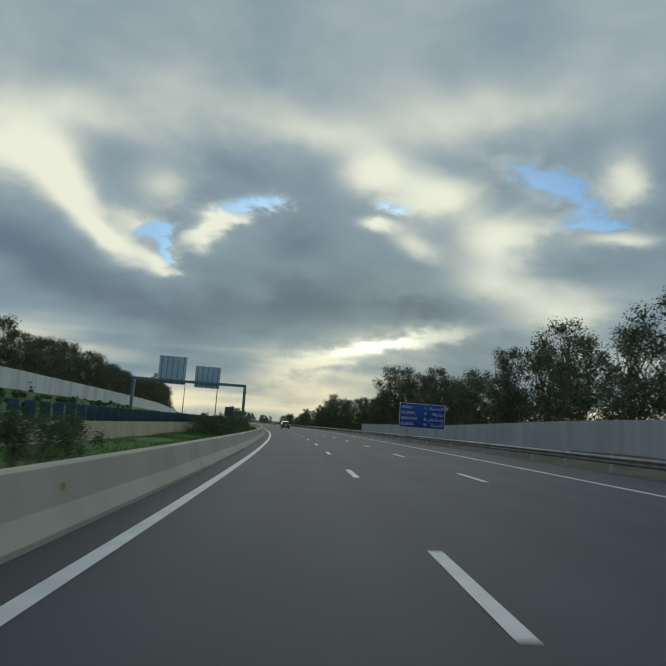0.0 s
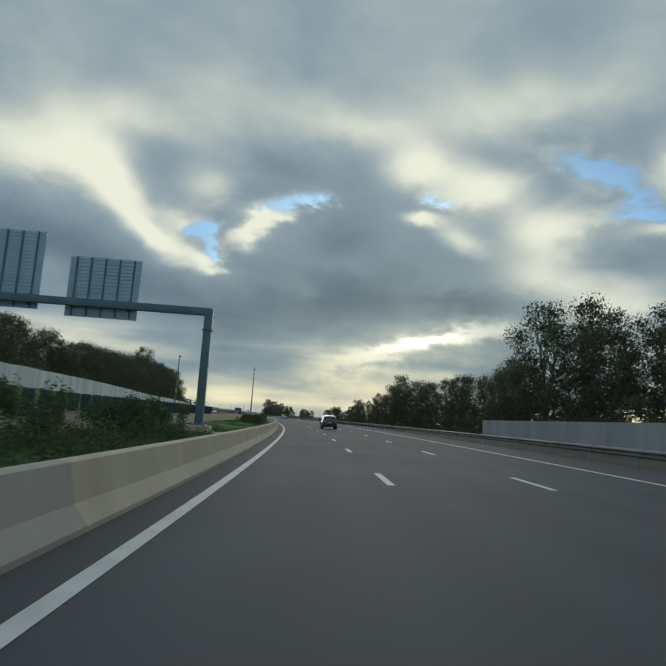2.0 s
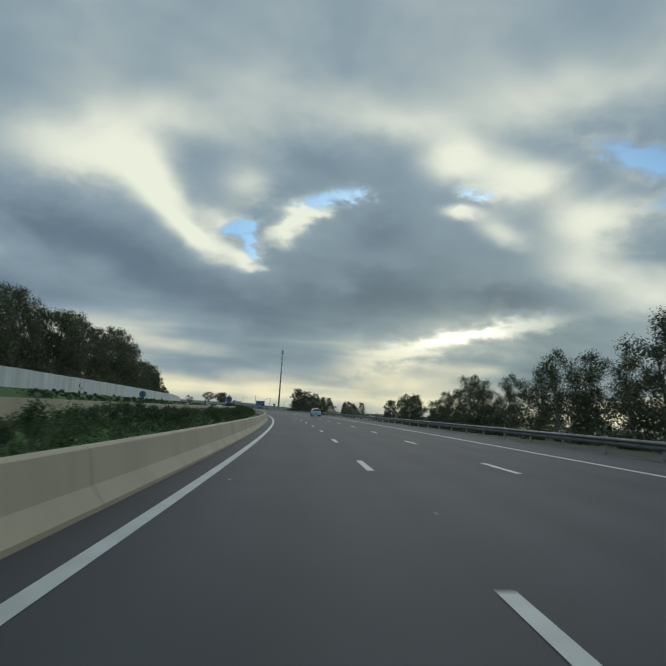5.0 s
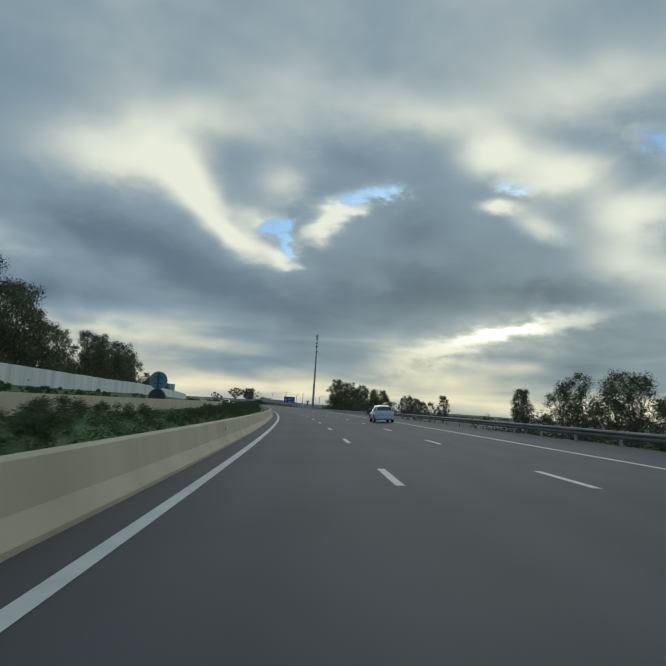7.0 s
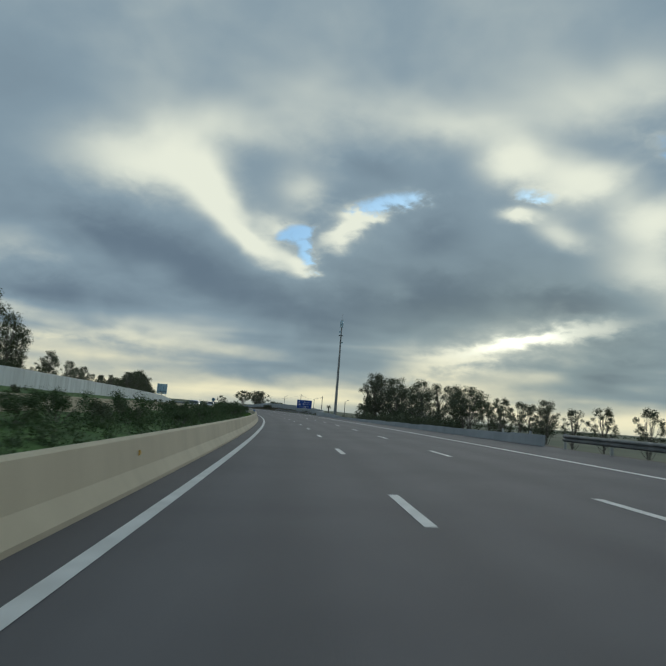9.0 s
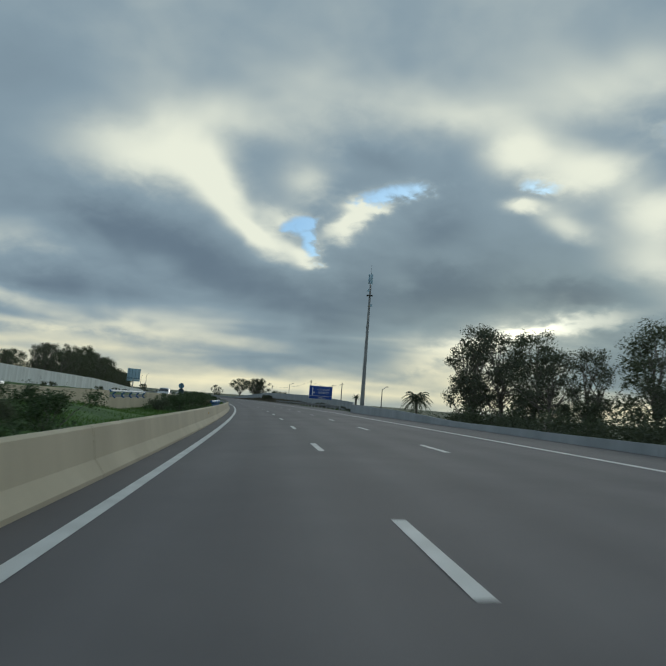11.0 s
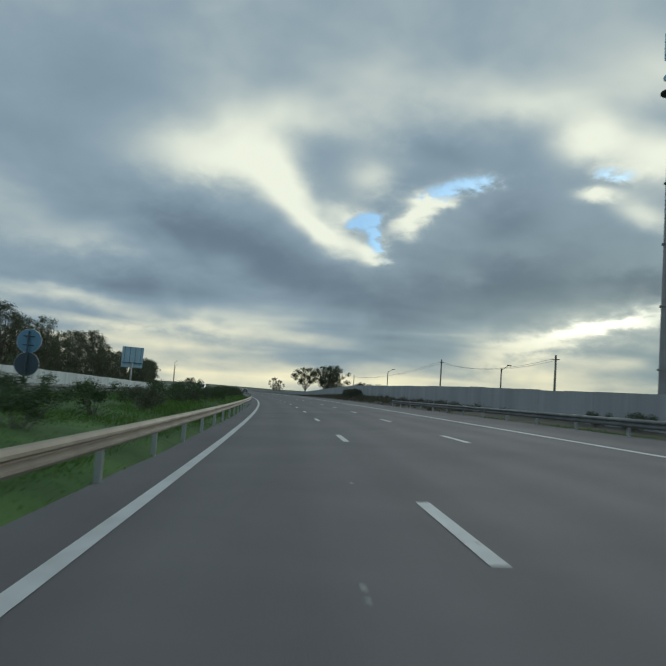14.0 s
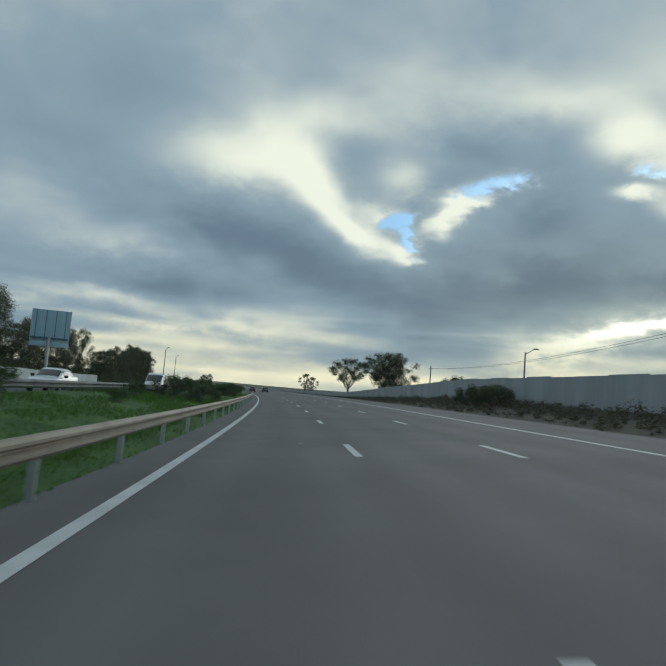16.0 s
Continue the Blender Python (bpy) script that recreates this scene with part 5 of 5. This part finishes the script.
rng = random.Random(4)
LEFT_TALL = [(0, 0.72), (107, 0.70), (121, 0.64), (154, 0.76), (205, 0.82), (225, 1.02), (247, 0.98), (280, 1.04), (318, 0.98), (334, 0.72), (347, 0.78), (369, 0.82), (386, 0.78), (400, 0.42), (430, 0.30), (470, 0.30), (491, 0.50), (515, 0.78), (546, 0.72), (561, 0.88), (580, 0.78), (605, 0.62), (625, 0.86), (650, 1.0), (665, 0.82), (711, 0.68), (790, 0.90)]
RIGHT_TALL = [(20, 0.85), (52, 0.80), (62, 0.95), (84, 0.80), (100, 0.88), (113, 1.08), (129, 1.20), (138, 0.92), (152, 0.76), (173, 0.78), (192, 0.76), (206, 0.92), (220, 0.64), (250, 0.62), (284, 0.48), (308, 0.50), (318, 0.38), (340, 0.38), (362, 0.48), (380, 0.46)]


def set_back(s):
    """The wood stands further off where the tall sign is."""
    return lerp(s, [(440, 0.0), (488, 4.5), (585, 5.0), (606, 8.0), (668, 8.0), (690, 2.0), (2000, 2.0)])


# bank on the left, behind the white wall
s = 40.0
while s < 790:
    tall = lerp(s, LEFT_TALL)
    kind = rng.choice((4, 4, 2, 4)) if s < 215 else rng.choice((0, 1, 1, 2, 3, 4)) if s < 330 else rng.choice((0, 1, 1, 3, 3, 4, 7))
    plant(kind, s, 31.0 + set_back(s) + 3.5 * rng.random(), tall * (0.88 + 0.22 * rng.random()), rng.random() * 360)
    s += 4.6 + 2.6 * rng.random()
# belt on the right, behind the grey wall
s = 40.0
while s < 378:
    if 319 < s < 346:
        s = 346.0
    tall = lerp(s, RIGHT_TALL)
    kind = rng.choice((0, 0, 1, 1, 2, 3)) if s < 325 else rng.choice((8, 8, 3))
    plant(kind, s, -23.8 - 3.0 * rng.random(), tall * (0.86 + 0.24 * rng.random()), rng.random() * 360)
    s += 4.6 + 2.4 * rng.random()


def thicket(name, label, s0, s1, rows, tall, count, seed, leaf=0.36, mat=M_LEAF_DARK):
    """The undergrowth and the trees behind the first row, too many to count: trunks and leaves."""
    rgn = np.random.default_rng(seed)
    clumps = []
    for lat, low, high, step in rows:
        s = s0
        while s < s1:
            k = lerp(s, tall)
            la = lat + rgn.normal() * (1.0 if abs(lat) > 26 else 0.5 if abs(lat) > 8 else 0.2) + (set_back(s) if lat > 0 else 0.0)
            top = (low + (high - low) * rgn.random()) * k
            if top < 0.15:
                s += step
                continue
            p = at(s, la, land_z(s, la))
            for h in np.arange(0.4, max(0.5, top), 1.5):
                r = min(1.0, top / 2.5)
                clumps.append((p.x + rgn.normal() * 0.8 * r, p.y + rgn.normal() * 0.8 * r, p.z + h * r, (0.8 + 0.8 * rgn.random()) * r, 0.9))
            s += step * (0.7 + 0.6 * rgn.random())
    ob = new(name, leaf_mesh(rgn, name, clumps, count, leaf, leaf * 0.42, mat, 0.4))
    return tagged(ob, label, "woodland", kind="stuff")


thicket("woodland", "dark undergrowth and trees crowding the bank behind the white wall", 36, 790, [(29.0, 1.5, 3.5, 2.2), (30.5, 2.5, 5.0, 2.6), (33.5, 3.0, 7.0, 2.6), (36.0, 4.0, 7.6, 2.6), (40.0, 4.5, 8.6, 3.0)], [(a, k * (1.0 if a < 330 else 0.72)) for a, k in LEFT_TALL], 250000, 41, 0.34)
thicket("woodland", "dark undergrowth and trees crowding behind the grey wall", 20, 318, [(-22.8, 1.5, 3.5, 2.0), (-23.8, 2.5, 5.5, 2.4), (-30.0, 5.5, 9.0, 3.0), (-35.0, 6.5, 10.0, 3.6)], RIGHT_TALL, 190000, 42, 0.28)
thicket("scrub", "low dark bushes at the foot of the trees beside the road", 384, 452, [(-16.0, 1.4, 2.2, 1.0), (-18.4, 1.8, 2.6, 1.2), (-20.8, 2.0, 3.0, 1.4), (-24.0, 2.2, 3.6, 2.0)], [(0, 1.0), (430, 1.0), (452, 0.7)], 40000, 43, 0.24)
# groups further on, on the right
for kind, s, lat, k in ((3, 438, -21.5, 0.97), (8, 443, -23.0, 1.1), (7, 434, -22.5, 1.10), (1, 431, -24.5, 0.80), (7, 425.5, -23.0, 0.84), (3, 421, -24, 0.68), (0, 414, -24.5, 0.76), (7, 408, -23, 0.70), (5, 428, -22.0, 0.6), (5, 418, -22.0, 0.6), (7, 398, -23, 0.80), (7, 391, -24, 0.76), (6, 385, -23, 0.70),
                        
                        (8, 412, -36, 0.72), (8, 405, -35, 0.76), (8, 398, -35, 0.68), (8, 392, -34, 0.62), (8, 386, -33, 0.56),
                        (6, 730, -26.5, 1.34), (6, 684, -25.0, 1.18), (7, 687, -28.0, 1.18), (7, 681, -26.5, 1.02), (5, 686, -27.0, 0.8), (8, 802, -26, 1.0), (8, 794, -27, 0.85), (5, 640, -26.5, 0.60), (5, 634, -27, 0.52), (5, 627, -27.5, 0.48), (5, 646, -27, 0.58),
                        (4, 905, 8.0, 0.6), (3, 925, 3.0, 0.6)):
    plant(kind, s, lat, k, rng.random() * 360)
palm("date palm with drooping fronds behind the grey wall", stand(489.3, -31.1, land_z(489.3, -31.1)), 3.2, 2.9)
palm("small slender palm behind the grey wall", stand(508.0, -24.0, 0.3), 2.9, 0.8)




def far_scrub(label, count, seed):
    """Bushes and small trees dotted over the low hills, too far to tell apart."""
    rgn = np.random.default_rng(seed)
    clumps = []
    while len(clumps) < count:
        a, r = rgn.random() * 1.9 + 0.75, 620 + 1500 * rgn.random() ** 1.3
        x, y = r * math.cos(a), 400 + r * math.sin(a)
        s = float(np.interp(y, AXIS_Y[::20], AXIS_S[::20])) if y < AXIS_Y.max() else 2000.0
        if s < 1290 and abs(x - float(np.interp(s, AXIS_S, AXIS_X))) < 100:
            continue
        far = max(0.0, r - 800) / 1000
        z = -1.2 + far * far * 1.1 * (1.2 + noise.noise(Vector((x * 0.0012, y * 0.0012, 3.0))))
        size = 1.2 + 2.0 * rgn.random()
        clumps.append((x, y, z + size * 0.5, size, 0.8))
    ob = new("far_scrub", leaf_mesh(rgn, "far_scrub", clumps, count * 12, 1.3, 0.9, M_LEAF_DARK))
    return tagged(ob, label, "scrub", kind="stuff")


far_scrub("dark bushes scattered over the low hills on the horizon", 2200, 46)


# ---- shrubs of the median ----
def make_shrub(seed, w, h, count, mat, label, leaf=0.13, slim=0.42, droop=-0.3):
    rg = np.random.default_rng(seed)
    ob = thing("shrub", label, "shrub", group="median shrubs")
    cl = [(rg.normal() * w * 0.33, rg.normal() * w * 0.33, h * (0.25 + 0.6 * rg.random()), h * (0.20 + 0.16 * rg.random()), 0.9) for _ in range(14)]
    bm = bmesh.new()
    for c in cl:
        limb(bm, [Vector((c[0] * 0.15, c[1] * 0.15, -0.1)), Vector((c[0] * 0.6, c[1] * 0.6, c[2] * 0.6)), Vector(c[:3])], [0.022, 0.015, 0.006], 3)
    for k in range(5):
        a = rg.random() * 6.28
        limb(bm, [Vector((0, 0, h * 0.4)), Vector((math.cos(a) * w * 0.35, math.sin(a) * w * 0.35, h * (0.9 + 0.3 * rg.random())))], [0.010, 0.003], 3)
    part("stem", done("stem", bm, M_BARK), ob)
    part("foliage", leaf_mesh(rg, "foliage", cl, count, leaf, leaf * slim, mat, droop), ob)
    return ob


SHRUBS = [make_shrub(21, 1.9, 1.5, 3000, M_LEAF_SHRUB, "dense dark green oleander shrub in the grassy median", 0.095), make_shrub(22, 1.6, 1.2, 2600, M_LEAF_DARK, "dark bushy shrub growing in the median grass", 0.09), make_shrub(23, 2.2, 1.8, 3000, M_LEAF_SHRUB, "tall loose shrub with upright shoots in the median", 0.10),
          make_shrub(24, 1.4, 0.8, 2600, M_STRAW, "low tuft of pale dry grass in the median", 0.34, 0.06, -1.6)]
put = [0.0] * len(SHRUBS)


def shrub(kind, s, lat, k, turn):
    m = stand(s, lat, land_z(s, lat) - 0.03, turn) @ Matrix.Scale(k, 4)
    if not put[kind]:
        put[kind] = k
        SHRUBS[kind].matrix_basis = m
        return
    copy_thing(SHRUBS[kind], m @ Matrix.Scale(1 / put[kind], 4))


rg = random.Random(9)
# (from, to, chance per 1.5 m, height share)
for a, b, chance, k in ((48, 60, 1.0, 1.2), (77, 99, 1.0, 1.0), (143, 230, 0.85, 0.62), (230, 262, 0.8, 0.62), (262, 294, 0.9, 0.50), (294, 376, 1.0, 0.60), (376, 393, 1.0, 0.80), (400, 408, 0.5, 0.4), (420, 446, 1.0, 0.80), (460, 464, 1.0, 0.62), (464, 480, 0.9, 0.45), (490, 500, 0.4, 0.6), (505, 545, 0.95, 0.72), (545, 562, 0.12, 0.5), (585, 600, 0.9, 0.9), (600, 760, 0.8, 0.85)):
    s = float(a)
    while s < b:
        if rg.random() < chance:
            shrub(rg.choice((0, 1, 2, 0)), s, (6.1 + 1.3 * rg.random()) if 70 < s < 100 else 5.1 + 2.0 * rg.random(), k * (0.75 + 0.4 * rg.random()), rg.random() * 360)
        s += 2.8 if 143 < s < 400 else 3.0
for s, la, k in ((567, 7.6, 0.6), (575, 6.2, 0.4), (583, 7.4, 0.5)):
    shrub(0, s, la, k, rg.random() * 360)
for s, la in ((13.2, 5.6), (17.8, 6.2)):
    shrub(2, s, la, 0.72, rg.random() * 360)
for s in (437, 441, 456, 460, 477):
    shrub(3, s, 4.2 + 1.2 * rg.random(), 0.55 + 0.3 * rg.random(), rg.random() * 360)
HEDGE = [(40, 0), (46, 0), (48, 1.75), (60, 1.65), (62, 0), (74, 0), (76, 1.3), (99, 1.4), (100, 0), (142, 0), (146, 0.95), (292, 0.9), (296, 1.0), (376, 1.05), (380, 1.3), (394, 1.25), (396, 0), (419, 0), (421, 1.2), (447, 1.15), (449, 0),
         (455, 0), (458, 0.6), (476, 0.7), (500, 0.8), (506, 1.05), (546, 1.0), (548, 0), (584, 0), (586, 1.2), (760, 1.2)]
thicket("hedge", "dense feathery green hedge filling the grassy median", 42, 760, [(5.0, 0.5, 0.85, 0.9), (5.9, 0.65, 1.0, 0.9), (6.9, 0.65, 1.05, 0.9)], HEDGE, 300000, 45, 0.085, M_LEAF_SHRUB)
thicket("scrub", "dark scrub on the bank between the carriageway and the white wall", 40, 330, [(22.6, 0.25, 0.6, 0.9), (23.8, 0.3, 0.8, 0.9), (25.0, 0.3, 0.9, 1.0)], [(0, 1.0), (110, 1.0), (114, 0.0), (228, 0.0), (236, 0.8), (330, 0.8)], 46000, 47, 0.16, M_LEAF_SHRUB)
# scrub on the right-hand bank and bushes along the left verge
thicket("scrub", "low scrub and dry weeds on the bank below the grey wall", 532, 800, [(-13.8, 0.2, 0.5, 0.7), (-14.8, 0.3, 0.8, 0.7), (-15.8, 0.4, 0.9, 0.7), (-16.8, 0.4, 1.1, 0.7), (-17.8, 0.5, 1.3, 0.8)], [(0, 1.0), (900, 1.0)], 100000, 44, 0.13, M_SCRUB)
for s, k in ((597, 1.3), (599.5, 1.4), (602, 1.35), (604.5, 1.2), (607, 1.0), (470, 0.6), (480, 0.5), (488, 0.7), (503, 0.7), (510, 0.8), (514, 0.7)):
    shrub(1, s, -16.8, k, rg.random() * 360)
for s in (165, 232, 343, 366, 455, 487, 505, 520):
    shrub(1, s, 23.4, 0.75, rg.random() * 360)


# ---- grass ----
def turf(name, label, bands, mat, seed, tall):
    rgn = np.random.default_rng(seed)
    out = []
    for s0, s1, l0, l1, n in bands:
        # a grid of the ground, then blades spread evenly over it
        gs, gl = np.linspace(s0, s1, int((s1 - s0) / 2) + 2), np.linspace(l0, l1, 12)
        grid = np.array([[tuple(at(a, b, land_z(a, b) - 0.03)) for b in gl] for a in gs])
        u, v = rgn.random(n) * (len(gs) - 1.001), rgn.random(n) * (len(gl) - 1.001)
        i, j = u.astype(int), v.astype(int)
        f, g = (u - i)[:, None], (v - j)[:, None]
        p = (grid[i, j] * (1 - g) + grid[i, j + 1] * g) * (1 - f) + (grid[i + 1, j] * (1 - g) + grid[i + 1, j + 1] * g) * f
        clump = rgn.random((len(gs) // 2 + 2, len(gl) // 2 + 2)) ** 1.5      # lush and thin patches
        a, h = rgn.random(n) * 6.28, tall * (0.35 + rgn.random(n)) * (0.5 + 1.3 * clump[i // 2, j // 2])
        side = np.stack([np.cos(a), np.sin(a), np.zeros(n)], 1) * (0.008 + 0.012 * rgn.random(n))[:, None]
        tip = np.stack([rgn.normal(size=n) * 0.4 * h, rgn.normal(size=n) * 0.4 * h, h], 1)
        out.append(np.stack([p - side, p + side, p + tip], 1).reshape(-1, 3))
    verts = np.concatenate(out)
    n = len(verts) // 3
    me = bpy.data.meshes.new(name)
    me.vertices.add(3 * n)
    me.vertices.foreach_set("co", verts.ravel())
    me.loops.add(3 * n)
    me.loops.foreach_set("vertex_index", np.arange(3 * n, dtype=np.int32))
    me.polygons.add(n)
    me.polygons.foreach_set("loop_start", np.arange(0, 3 * n, 3, dtype=np.int32))
    me.materials.append(mat)
    me.update(calc_edges=True)
    return tagged(new(name, me), label, "grass", kind="stuff")


turf("grass", "short green grass on the median", [(10, 145, 3.5, 8.2, 60000), (145, 330, 3.5, 8.2, 8000), (394, 470, 3.3, 8.4, 36000), (470, 600, 3.3, 8.6, 110000), (600, 660, 3.4, 8.6, 12000)], M_BLADE, 31, 0.12)
turf("verge_grass", "tufts of weeds along the foot of the barrier and rail", [(404, 420, 2.3, 2.65, 900), (470, 600, 2.5, 3.6, 16000), (440, 530, -12.4, -14.0, 8000), (421, 470, 2.15, 2.5, 2600)], M_BLADE, 32, 0.09)
turf("weeds", "dark dry weeds and dirt caught at the foot of the barrier", [(s, s + 0.3 + 0.5 * rg.random(), 2.10, 2.32, 60) for s in (8 + 5.2 * i + 3 * rg.random() for i in range(80))], M_SCRUB, 33, 0.07)
